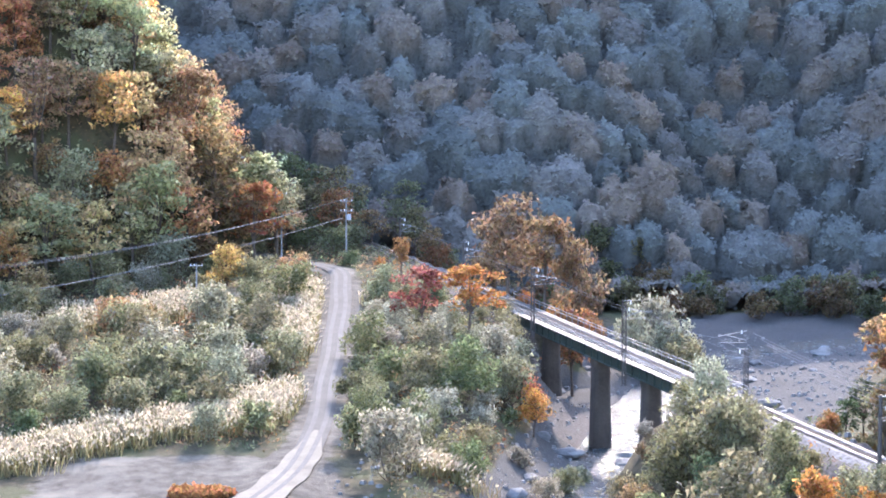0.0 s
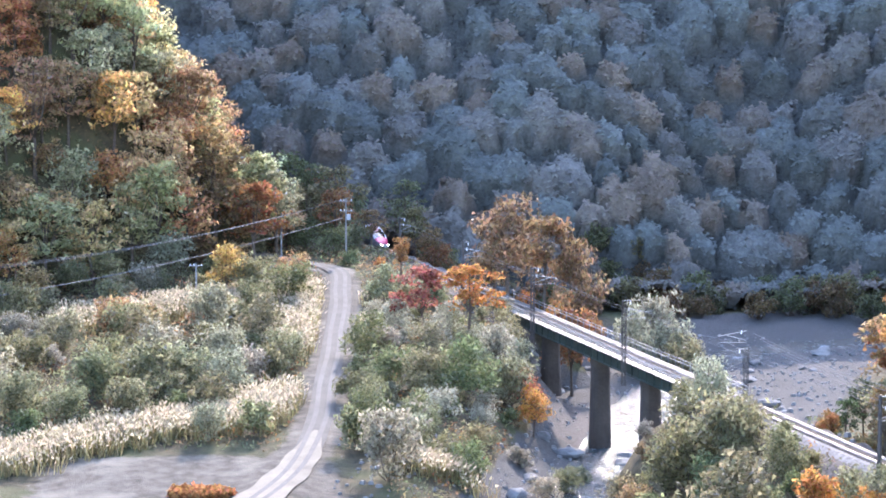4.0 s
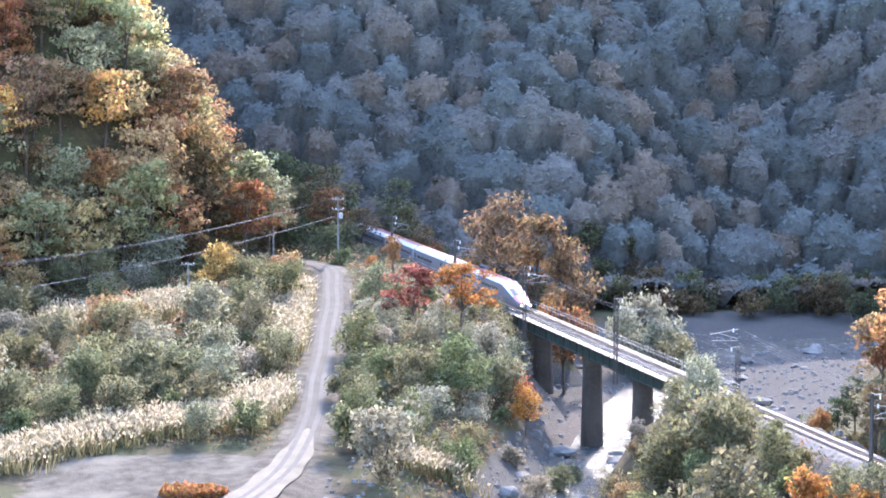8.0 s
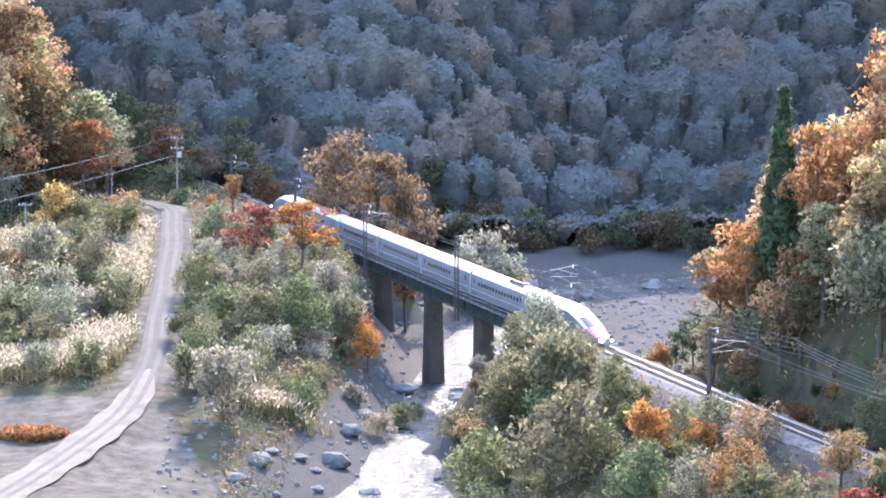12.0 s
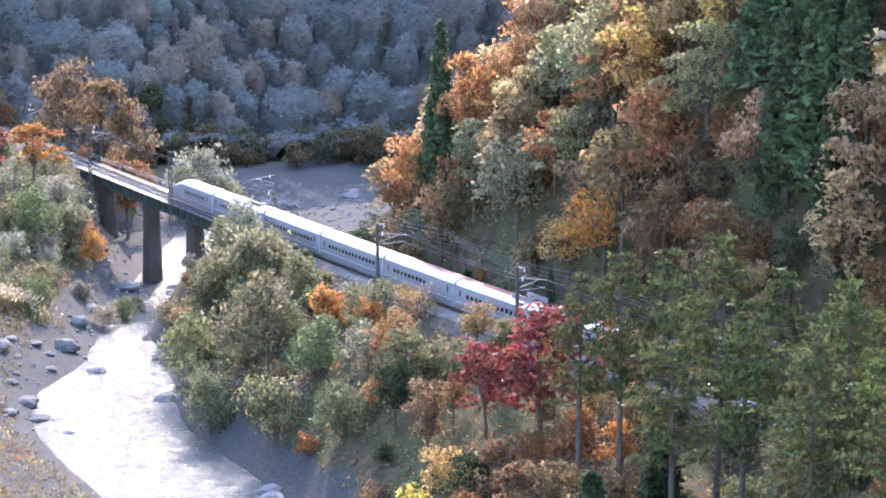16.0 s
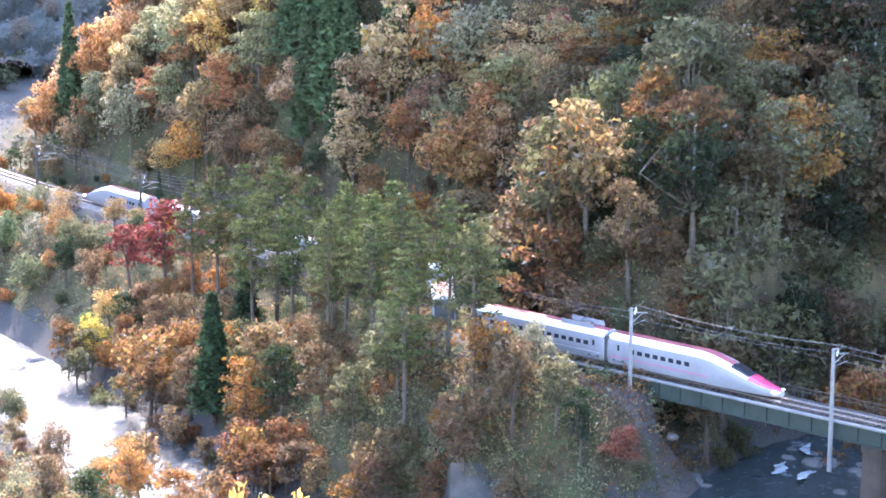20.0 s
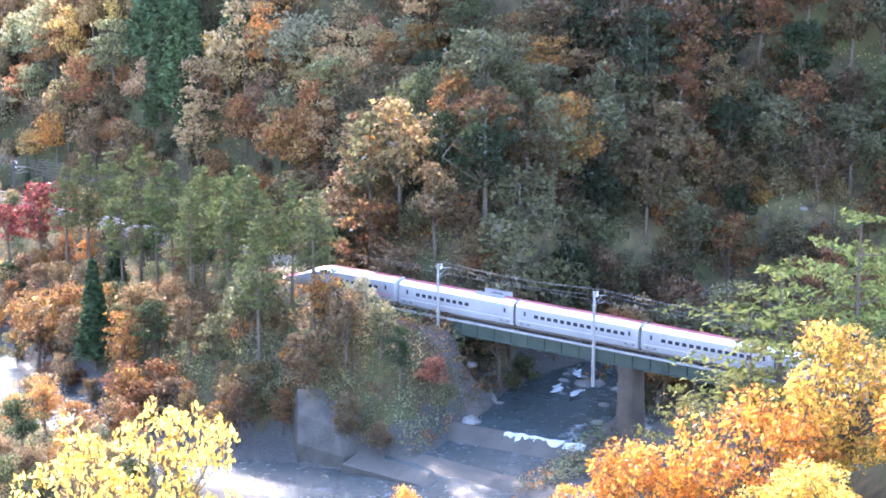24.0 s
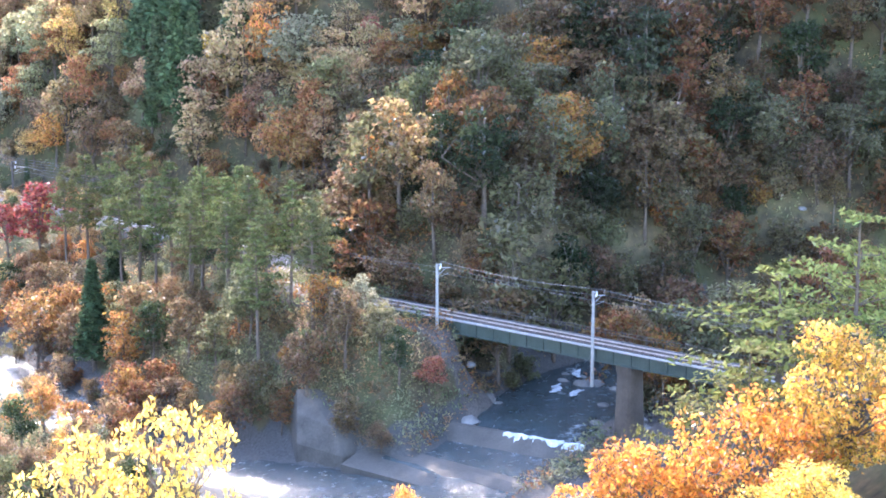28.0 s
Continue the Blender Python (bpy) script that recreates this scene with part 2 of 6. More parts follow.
def ground_material():
    """Forest floor, gravel, pale dirt and ballast, blended by the ground's cover weights with ragged edges; the
    mountain's floor is paled for haze.
    """
    m = bpy.data.materials.new("valley_ground")
    n, l = tree_of(m)
    b = n["Principled BSDF"]
    tc = n.new("ShaderNodeTexCoord")
    def noise_at(scale, detail=6, rough=0.6):
        t = n.new("ShaderNodeTexNoise")
        t.inputs["Scale"].default_value, t.inputs["Detail"].default_value, t.inputs["Roughness"].default_value = scale, detail, rough
        l.new(tc.outputs["Object"], t.inputs["Vector"])
        return t.outputs["Fac"]
    big, mid, fine = noise_at(0.12), noise_at(0.6), noise_at(3.0, 8, 0.7)
    def blend(fac, a, c):
        mx = n.new("ShaderNodeMix")
        mx.data_type = "RGBA"
        l.new(fac, mx.inputs[0])
        for k, v in ((6, a), (7, c)):
            if isinstance(v, tuple):
                mx.inputs[k].default_value = (*v, 1)
            else:
                l.new(v, mx.inputs[k])
        return mx.outputs[2]
    def span(v, lo, hi):
        r = n.new("ShaderNodeMapRange")
        r.inputs[1].default_value, r.inputs[2].default_value = lo, hi
        l.new(v, r.inputs[0])
        return r.outputs[0]
    soil = blend(span(mid, 0.35, 0.65), (0.035, 0.03, 0.018), (0.11, 0.085, 0.045))
    soil = blend(span(big, 0.45, 0.65), soil, (0.07, 0.075, 0.03))
    stone = blend(span(fine, 0.3, 0.7), (0.028, 0.027, 0.026), (0.105, 0.102, 0.096))
    stone = blend(span(mid, 0.5, 0.75), stone, (0.07, 0.067, 0.06))
    dirt = blend(span(mid, 0.3, 0.7), (0.055, 0.047, 0.036), (0.15, 0.13, 0.10))
    dirt = blend(span(big, 0.52, 0.68), dirt, (0.20, 0.175, 0.135))
    ball = blend(span(fine, 0.3, 0.7), (0.04, 0.035, 0.03), (0.15, 0.13, 0.115))
    at = n.new("ShaderNodeAttribute")
    at.attribute_name = "cover"
    sep = n.new("ShaderNodeSeparateColor")
    l.new(at.outputs["Color"], sep.inputs[0])
    col = soil
    for k, other in ((0, stone), (1, dirt), (2, ball)):
        ad = n.new("ShaderNodeMath")
        ad.operation = "MULTIPLY_ADD"
        l.new(mid, ad.inputs[0])
        ad.inputs[1].default_value = 0.6
        l.new(sep.outputs[k], ad.inputs[2])
        col = blend(span(ad.outputs[0], 0.72, 0.88), col, other)
    # mountain floor painted pale, lifting the dark gaps between trees like haze
    hazed_floor = blend(span(mid, 0.3, 0.7), (0.20, 0.19, 0.17), (0.27, 0.255, 0.23))
    col = blend(at.outputs["Alpha"], col, hazed_floor)
    l.new(col, b.inputs["Base Color"])
    b.inputs["Roughness"].default_value = 0.92
    b.inputs["Specular IOR Level"].default_value = 0.25
    bp = n.new("ShaderNodeBump")
    bp.inputs["Strength"].default_value, bp.inputs["Distance"].default_value = 0.8, 0.3
    l.new(fine, bp.inputs["Height"])
    l.new(bp.outputs[0], b.inputs["Normal"])
    return m


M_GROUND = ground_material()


def water_material():
    m = bpy.data.materials.new("river_water")
    n, l = tree_of(m)
    b = n["Principled BSDF"]
    tc, noi, fo = n.new("ShaderNodeTexCoord"), n.new("ShaderNodeTexNoise"), n.new("ShaderNodeTexNoise")
    noi.inputs["Scale"].default_value, noi.inputs["Detail"].default_value = 0.8, 9
    noi.inputs["Roughness"].default_value = 0.65
    fo.inputs["Scale"].default_value, fo.inputs["Detail"].default_value = 0.16, 7
    fo.inputs["Roughness"].default_value = 0.7
    bp = n.new("ShaderNodeBump")
    bp.inputs["Strength"].default_value, bp.inputs["Distance"].default_value = 0.85, 0.45
    for t in (noi, fo):
        l.new(tc.outputs["Object"], t.inputs["Vector"])
    sw = n.new("ShaderNodeMath")
    sw.operation = "MULTIPLY_ADD"
    l.new(fo.outputs["Fac"], sw.inputs[0])
    sw.inputs[1].default_value = 2.5
    l.new(noi.outputs["Fac"], sw.inputs[2])
    l.new(sw.outputs[0], bp.inputs["Height"])
    l.new(bp.outputs[0], b.inputs["Normal"])
    mr = n.new("ShaderNodeMapRange")
    mr.inputs[1].default_value, mr.inputs[2].default_value = 0.6, 0.72
    l.new(fo.outputs["Fac"], mr.inputs[0])
    mix = n.new("ShaderNodeMix")
    mix.data_type = "RGBA"
    mix.inputs[6].default_value, mix.inputs[7].default_value = (0.03, 0.045, 0.048, 1), (0.35, 0.38, 0.4, 1)
    l.new(mr.outputs[0], mix.inputs[0])
    l.new(mix.outputs[2], b.inputs["Base Color"])
    calm = n.new("ShaderNodeMapRange")
    calm.inputs[1].default_value, calm.inputs[2].default_value, calm.inputs[3].default_value, calm.inputs[4].default_value = 0.38, 0.62, 0.07, 0.29
    l.new(noi.outputs["Fac"], calm.inputs[0])
    l.new(calm.outputs[0], b.inputs["Roughness"])
    b.inputs["Specular IOR Level"].default_value = 0.45
    return m


M_WATER = water_material()
M_FOAM = surface("foam", (0.10, 0.13, 0.15), (0.75, 0.78, 0.8), 1.5, 0.6, bump=0.6)


# ---- mesh helpers ----
def mesh_of(name, verts, faces, mat, smooth=False):
    me = bpy.data.meshes.new(name)
    me.from_pydata([tuple(v) for v in verts], [], [tuple(f) for f in faces])
    for m in mat if isinstance(mat, (list, tuple)) else (mat,):
        me.materials.append(m)
    if smooth:
        me.shade_smooth()
    return me


def quads_mesh(name, verts, mat):
    """A mesh of loose faces from an array (n, corners, 3)."""
    verts = np.asarray(verts, dtype=np.float32)
    k = verts.shape[1]
    v = verts.reshape(-1, 3)
    me = bpy.data.meshes.new(name)
    me.vertices.add(len(v))
    me.vertices.foreach_set("co", v.ravel())
    me.loops.add(len(v))
    me.loops.foreach_set("vertex_index", np.arange(len(v), dtype=np.int32))
    me.polygons.add(len(v) // k)
    me.polygons.foreach_set("loop_start", np.arange(0, len(v), k, dtype=np.int32))
    me.materials.append(mat)
    me.update(calc_edges=True)
    return me


def thing(name, at=(0, 0, 0), label="", category="", group="", kind=""):
    ob = new(name)
    ob.empty_display_size = 0.3
    ob.matrix_basis = Matrix.Translation(at)
    return tagged(ob, label, category, group, kind)


def part(name, me, parent, label="", m=None):
    ob = new(name, me)
    ob.parent = parent
    if m is not None:
        ob.matrix_basis = m
    if label:
        ob["label"] = label
    return ob


class Shape:
    """Collects boxes, tubes and lofts into one mesh."""

    def __init__(self):
        self.v, self.f, self.mi, self.cur = [], [], [], 0

    def add(self, v, f):
        o = len(self.v)
        self.v += [tuple(p) for p in v]
        self.f += [tuple(i + o for i in q) for q in f]
        self.mi += [self.cur] * len(f)

    def box(self, c, s, m=None, taper=1.0):
        x, y, z = s[0] / 2, s[1] / 2, s[2] / 2
        v = [Vector((sx * x * (taper if sz > 0 else 1), sy * y * (taper if sz > 0 else 1), sz * z)) for sz in (-1, 1) for sy in (-1, 1) for sx in (-1, 1)]
        if m is not None:
            v = [m @ p for p in v]
        v = [p + Vector(c) for p in v]
        self.add(v, [(0, 2, 3, 1), (4, 5, 7, 6), (0, 1, 5, 4), (2, 6, 7, 3), (0, 4, 6, 2), (1, 3, 7, 5)])
        return self

    def tube(self, pts, radii, seg=6):
        pts = [Vector(p) for p in pts]
        if not isinstance(radii, (list, tuple)):
            radii = [radii] * len(pts)
        rings = []
        for i, p in enumerate(pts):
            d = (pts[min(i + 1, len(pts) - 1)] - pts[max(i - 1, 0)]).normalized()
            a = d.cross(Vector((0.13, 0.31, 0.94)))
            if a.length < 0.05:
                a = d.cross(Vector((1, 0, 0)))
            a.normalize()
            b = d.cross(a)
            rings.append([p + (a * math.cos(2 * math.pi * k / seg) + b * math.sin(2 * math.pi * k / seg)) * radii[i] for k in range(seg)])
        self.loft(rings, True)
        return self

    def loft(self, rings, closed=True, caps=True):
        n = len(rings[0])
        v = [p for r in rings for p in r]
        f = []
        for i in range(len(rings) - 1):
            for k in range(n if closed else n - 1):
                k2 = (k + 1) % n
                f.append((i * n + k, i * n + k2, (i + 1) * n + k2, (i + 1) * n + k))
        if caps and closed:
            f.append(tuple(reversed(range(n))))
            f.append(tuple((len(rings) - 1) * n + k for k in range(n)))
        self.add(v, f)
        return self

    def mesh(self, name, mat, smooth=False):
        me = mesh_of(name, self.v, self.f, mat, smooth)
        if any(self.mi):
            me.polygons.foreach_set("material_index", self.mi)
        return me


def spline(points, step=1.0):
    """A smooth line through the points, cut into even steps."""
    p = np.array(points, float)
    p = np.vstack([2 * p[0] - p[1], p, 2 * p[-1] - p[-2]])
    out = []
    for i in range(1, len(p) - 2):
        a, b, c, d = p[i - 1:i + 3]
        for t in np.linspace(0, 1, 40, endpoint=False):
            out.append(0.5 * (2 * b + (c - a) * t + (2 * a - 5 * b + 4 * c - d) * t * t + (3 * b - a - 3 * c + d) * t ** 3))
    out = np.array(out + [p[-2]])
    s = np.r_[0, np.cumsum(np.linalg.norm(np.diff(out, axis=0), axis=1))]
    q = np.arange(0, s[-1], step)
    return np.stack([np.interp(q, s, out[:, k]) for k in range(p.shape[1])], 1)


# ---- the lines of the plan: railway, river, track road (x, y, z) ----
RAIL = spline([(-32.2, 495, 16.5), (-18.5, 445, 16.5), (-5.1, 396, 16.5), (8.2, 347, 16.5), (22.3, 294.5, 16.5), (31.2, 261.5, 16.5), (42, 221.5, 16.5), (51.5, 186.5, 16.7),
               (60, 160, 17.0), (67.5, 136, 17.6), (71, 118, 19.0), (68.5, 103, 21.0), (62, 90, 23.2), (56.8, 78, 25.2), (55.2, 68, 26.6), (58.1, 59.8, 27), (66, 43.6, 27), (82.7, 9.5, 27), (100, -25.8, 27), (125, -76, 27)])
RIVER = spline([(175, 20, 18), (130, 34, 17), (104, 44, 16), (86, 42, 15.7), (71, 31, 15.5), (66, 28, 14.2), (57, 21, 14.1), (49.5, 19.5, 13.0), (39.5, 29, 12.0), (31.5, 51, 9.8), (26, 90, 6.5), (24, 130, 4.2), (19, 170, 3.2), (10, 212, 3), (12.5, 243, 3), (18.5, 280, 3),
                (22.5, 303, 3), (30, 338, 2.8), (38, 364, 2.7), (54, 390, 2.6), (95, 406, 2.4), (170, 412, 2)])
RIVER_HALF = 5.2
ROAD = spline([(-34, 392, 18.5), (-23, 378, 18.2), (-16.6, 368, 17.9), (-15.2, 350, 16.6), (-14.8, 334, 15.3), (-14.6, 312, 13.6), (-14.6, 294, 12.1), (-14.6, 278, 10.6), (-15.2, 264, 9.6), (-16.8, 253, 8.8), (-20.2, 239, 8.2), (-24.5, 224, 7.9), (-30, 208, 7.7)])


def near(line, x, y):
    """Distance to a line, the place's index on it, and which side (east of a southward run is positive)."""
    x, y = np.asarray(x, float).ravel(), np.asarray(y, float).ravel()
    q = line[::2]
    best = np.full(x.shape, 1e9)
    idx = np.zeros(x.shape, int)
    for i in range(0, len(q), 40):
        c = q[i:i + 40]
        d = (x[:, None] - c[:, 0]) ** 2 + (y[:, None] - c[:, 1]) ** 2
        k = d.argmin(1)
        dm = d[np.arange(len(x)), k]
        better = dm < best
        best[better], idx[better] = dm[better], i + k[better]
    j = np.clip(idx, 1, len(q) - 2)
    t = q[j + 1, :2] - q[j - 1, :2]
    side = t[:, 1] * (x - q[idx, 0]) - t[:, 0] * (y - q[idx, 1])
    return np.sqrt(best), np.minimum(idx * 2, len(line) - 1), -np.sign(side)


def smooth01(a):
    a = np.clip(a, 0, 1)
    return a * a * (3 - 2 * a)


def waves(x, y, s, seed=0.0):
    return (np.sin(x / s + seed) * np.cos(y / s * 1.13 + seed * 1.7) + 0.5 * np.sin(x / s * 2.3 + y / s * 1.7 + seed * 2.1) + 0.3 * np.sin(y / s * 4.1 - x / s * 3.3 + seed)) / 1.8


def ground_height(x, y):
    """The height of the ground at x, y (arrays)."""
    x, y = np.asarray(x, float), np.asarray(y, float)
    shape = x.shape
    x, y = x.ravel(), y.ravel()
    dr, ir, sr = near(RIVER, x, y)
    dt, it, st = near(RAIL, x, y)
    droad, iroad, _ = near(ROAD, x, y)
    zw, zr = RIVER[ir, 2], RAIL[it, 2]
    out = dr - RIVER_HALF + 3.8 * smooth01((y - 228) / 20) + 2.8 * smooth01((75 - y) / 20) * smooth01((42 - x) / 5)
    bed = zw - 1.2 + 1.5 * smooth01(out / 6.0) + 1.2 * smooth01((out - 6) / 14)
    # flat field west of the river, falling towards the viewer
    field = np.interp(y, [200, 235, 255, 300, 370, 420], [5.2, 6.2, 8.6, 12.2, 17.6, 18.5])
    wf = smooth01((out - 4) / 14) * (st < 0) * smooth01((y - 215) / 25)
    z = bed * (1 - wf) + np.maximum(field, bed) * wf
    # land between river and railway
    frac = out / np.maximum(out + dt - 4, 1)
    knoll = bed + (zr - 1.5 - bed) * smooth01(np.clip(frac, 0, 1)) ** 0.8
    wk = smooth01((out - 2) / 6) * (st < 0) * (1 - smooth01((y - 222) / 30)) * smooth01((y - 20) / 25)
    z = z * (1 - wk) + np.maximum(knoll, z) * wk
    # eastern hill, steep above the railway
    away = np.minimum(dt - 5.5, out - 3 + 60 * smooth01((y - 110) / 30))
    away = np.where((st > 0) & (sr < 0), away, 0)
    steep = 1.15 + 0.75 * smooth01((y - 132) / 22) - 0.7 * smooth01((y - 195) / 25)
    rise = np.maximum(away, 0)
    spur = smooth01((y - 112 - 0.25 * (x - 80)) / 40)
    top = 34 + 86 * np.maximum(smooth01((x + 0.1 * (y - 150) - 97) / 30), spur)
    hz_ = np.minimum(zr, zw + 14) - 1.0 + steep * rise
    hz_ = np.where(hz_ > top, top + (hz_ - top) * 0.42, hz_)
    # extra peak added above the visible slope, only to put the gorge in shade
    hz_ = hz_ + 75 * smooth01((x - 98) / 24) * smooth01((hz_ - 52) / 28)
    we = smooth01(rise / 6) * smooth01((264 - y - 0.30 * (x - 40)) / 22) * smooth01((x - 20) / 20)
    z = z * (1 - we) + np.maximum(hz_ + 1.6 * waves(x, y, 11.0), z) * we
    # western hill
    line = np.interp(y, [280, 320, 345, 362, 385, 400, 430], [-140, -95, -70, -52, -27, -28, -52])
    into = line - x
    hw = field + 1.22 * np.maximum(into, 0)
    hw = np.where(hw > 62, 62 + (hw - 62) * 0.5, hw)
    ww = smooth01(into / 6)
    z = z * (1 - ww) + np.maximum(hw + 1.5 * waves(x, y, 9.0, 1.0) * ww, z) * ww
    # the great shaded mountain behind, and the east flank up the gorge
    foot = 432 + 0.06 * np.maximum(x - 40, 0) - 0.10 * np.minimum(x, 0) * 0 + 10 * waves(x, 0 * x, 35.0, 2.0)
    m = (y - foot)
    hm = 2 + 1.06 * np.maximum(m, 0) + 7 * waves(x, y, 26.0, 0.4) * smooth01(m / 40)
    crest = 112 + 32 * smooth01((x - 45) / 50)
    hm = np.where(hm > crest, crest + (hm - crest) * 0.2, hm)
    z = np.where(m > 0, np.maximum(z, hm), z)
    # embankment under the railway (not under the bridges)
    gap = smooth01((y - 259) / 4) * (1 - smooth01((y - 345) / 4))
    gap2 = smooth01((y + 22) / 6) * (1 - smooth01((y - 52) / 6))
    emb = zr - 0.75 - 0.62 * np.maximum(dt - 3.0, 0) - 1.2 * np.maximum(dt - 9.0, 0)
    z = np.where((gap < 0.5) & (gap2 < 0.5), np.maximum(z, emb), z)
    z = np.where((dt < 4.2) & (gap < 0.5) & (gap2 < 0.5) & (y < 426), zr - 0.75, z)
    # bank on the viewer's side of the upper river
    lat = (x + 70) * 0.891 - (y + 220) * 0.454
    dep = (x + 70) * 0.454 + (y + 220) * 0.891
    bank = np.clip((262 - dep) * 0.06, 0, 9) + 0.6 * np.maximum(lat - 25, 0) + 11.5
    wb = smooth01((258 - dep) / 14) * smooth01((100 - y) / 20)
    z = z * (1 - wb) + np.maximum(np.minimum(bank, 30), np.minimum(z, 13)) * wb
    # the farm road is cut level
    wr = 1 - smooth01((droad - 2.2) / 2.5)
    z = z * (1 - wr) + ROAD[iroad, 2] * wr
    bumpy = 0.25 * waves(x, y, 3.1, 0.7) * smooth01((out - 3) / 6) * (dt > 5) * (droad > 4)
    return (z + bumpy).reshape(shape)


# ---- ground, water, road ----
def grid_sheet(name, xs, ys, mats):
    X, Y = np.meshgrid(xs, ys)
    Z = ground_height(X, Y)
    nx, ny = len(xs), len(ys)
    v = np.stack([X, Y, Z], -1).reshape(-1, 3)
    a = (np.arange(ny - 1)[:, None] * nx + np.arange(nx - 1)[None]).ravel()
    f = np.stack([a, a + 1, a + nx + 1, a + nx], 1)
    me = mesh_of(name, v.tolist(), f.tolist(), mats, True)
    at = me.attributes.new("cover", "FLOAT_COLOR", "POINT")
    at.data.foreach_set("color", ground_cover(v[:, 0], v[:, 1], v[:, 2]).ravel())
    return me


def ground_cover(x, y, z):
    """Weights of gravel, pale dirt and ballast over forest floor, and of the mountain's haze-paled floor."""
    dr, ir, _ = near(RIVER, x, y)
    droad, _, _ = near(ROAD, x, y)
    dt, _, st = near(RAIL, x, y)
    c = np.zeros((len(x), 4), np.float32)
    c[:, 0] = smooth01((RIVER[ir, 2] + 4.0 - z) / 2.0) * smooth01((34 - dr) / 12)
    lot = smooth01((266 - y) / 8) * smooth01((y - 205) / 8) * smooth01((-4 - 0.2 * (y - 230) - x) / 5) * smooth01((x + 50) / 12)
    c[:, 1] = np.maximum(lot, smooth01((4.2 - droad) / 2.5))
    c[:, 2] = smooth01((6.5 - dt) / 3)
    # haze-paled floor, on the mountain only
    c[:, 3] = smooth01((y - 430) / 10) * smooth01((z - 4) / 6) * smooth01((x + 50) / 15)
    return c


XS = np.r_[-900, -500, -320, np.arange(-220, -80, 8), np.arange(-80, 150, 2.5), np.arange(150, 300, 8), 320, 450, 650, 900]
YS = np.r_[-700, -450, np.arange(-300, -40, 8), np.arange(-40, 440, 2.5), np.arange(440, 700, 8), 760, 900, 1200]
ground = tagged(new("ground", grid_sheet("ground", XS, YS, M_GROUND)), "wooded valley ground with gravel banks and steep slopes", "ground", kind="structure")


def ribbon(line, half, lift, across=2, wob=0.0, grow=0.0):
    v, f = [], []
    for i, p in enumerate(line):
        t = line[min(i + 1, len(line) - 1)] - line[max(i - 1, 0)]
        n = np.array([t[1], -t[0]]) / math.hypot(t[0], t[1])
        for k in range(across + 1):
            s = (2 * k / across - 1) * (half if not grow else 0.15 + half * (1 - math.exp(-i / grow)) * (0.92 + 0.08 * math.sin(i * 0.7 + k)))
            v.append((p[0] + n[0] * s, p[1] + n[1] * s, p[2] + lift + wob * math.sin(i * 0.7 + k * 2.1)))
    w = across + 1
    for i in range(len(line) - 1):
        for k in range(across):
            f.append((i * w + k, i * w + k + 1, (i + 1) * w + k + 1, (i + 1) * w + k))
    return v, f


v, f = ribbon(RIVER, 12.5, -0.35, 10, 0.03)
tagged(new("water", mesh_of("water", v, f, M_WATER, True)), "shallow mountain river with glittering ripples", "river", kind="structure")
v, f = ribbon(ROAD[6:], 1.6, 0.10, 4)
road = tagged(new("road", mesh_of("road", v, f, M_ROAD, True)), "pale gravel farm road with wheel tracks", "road", kind="structure")
for off in (-0.75, 0.75):
    line = ROAD[6:].copy()
    for i in range(len(line)):
        t = line[min(i + 1, len(line) - 1)] - line[max(i - 1, 0)]
        line[i, :2] += np.array([t[1], -t[0]]) / math.hypot(t[0], t[1]) * (off + 0.12 * math.sin(i * 0.21))
    v, f = ribbon(line, 0.3, 0.128, 2)
    part("wheel_track", mesh_of("wheel_track", v, f, M_TRACK, True), road)

sand = ROAD[np.argmin(abs(ROAD[:, 1] - 272)):]
sv, sf = ribbon(sand, 2.6, 0.115, 6, 0.01, 9.0)
tagged(new("sand", mesh_of("sand", sv, sf, M_SAND, True)), "pale trampled sand where the road meets the yard", "sand", kind="structure")

# ---- railway ----
RS = np.r_[0, np.cumsum(np.linalg.norm(np.diff(RAIL, axis=0), axis=1))]


def rail_at(s, off=0.0, up=0.0):
    p = Vector([float(np.interp(s, RS, RAIL[:, k])) for k in range(3)])
    q = Vector([float(np.interp(s + 1.5, RS, RAIL[:, k])) for k in range(3)])
    o = Vector([float(np.interp(s - 1.5, RS, RAIL[:, k])) for k in range(3)])
    t = (q - o).normalized()
    n = Vector((t.y, -t.x, 0)).normalized()
    return p + n * off + Vector((0, 0, up)), t, n


def s_at_y(y):
    return float(np.interp(-y, -RAIL[:, 1], RS))


def frame_at(s, off=0.0, up=0.0):
    """A pose on the line: x to the right of its run, y along it, z up."""
    p, t, n = rail_at(s, off, up)
    z = n.cross(t).normalized()
    return Matrix(((n.x, t.x, z.x, p.x), (n.y, t.y, z.y, p.y), (n.z, t.z, z.z, p.z), (0, 0, 0, 1)))


def sweep(s0, s1, step, profile, off=0.0, up=0.0):
    """Loft a closed profile [(across, up)] along the railway."""
    sh = Shape()
    n = max(2, int((s1 - s0) / step) + 1)
    rings = []
    for s in np.linspace(s0, s1, n):
        m = frame_at(s, off, up)
        rings.append([m @ Vector((a, 0, b)) for a, b in profile])
    sh.loft(rings)
    return sh


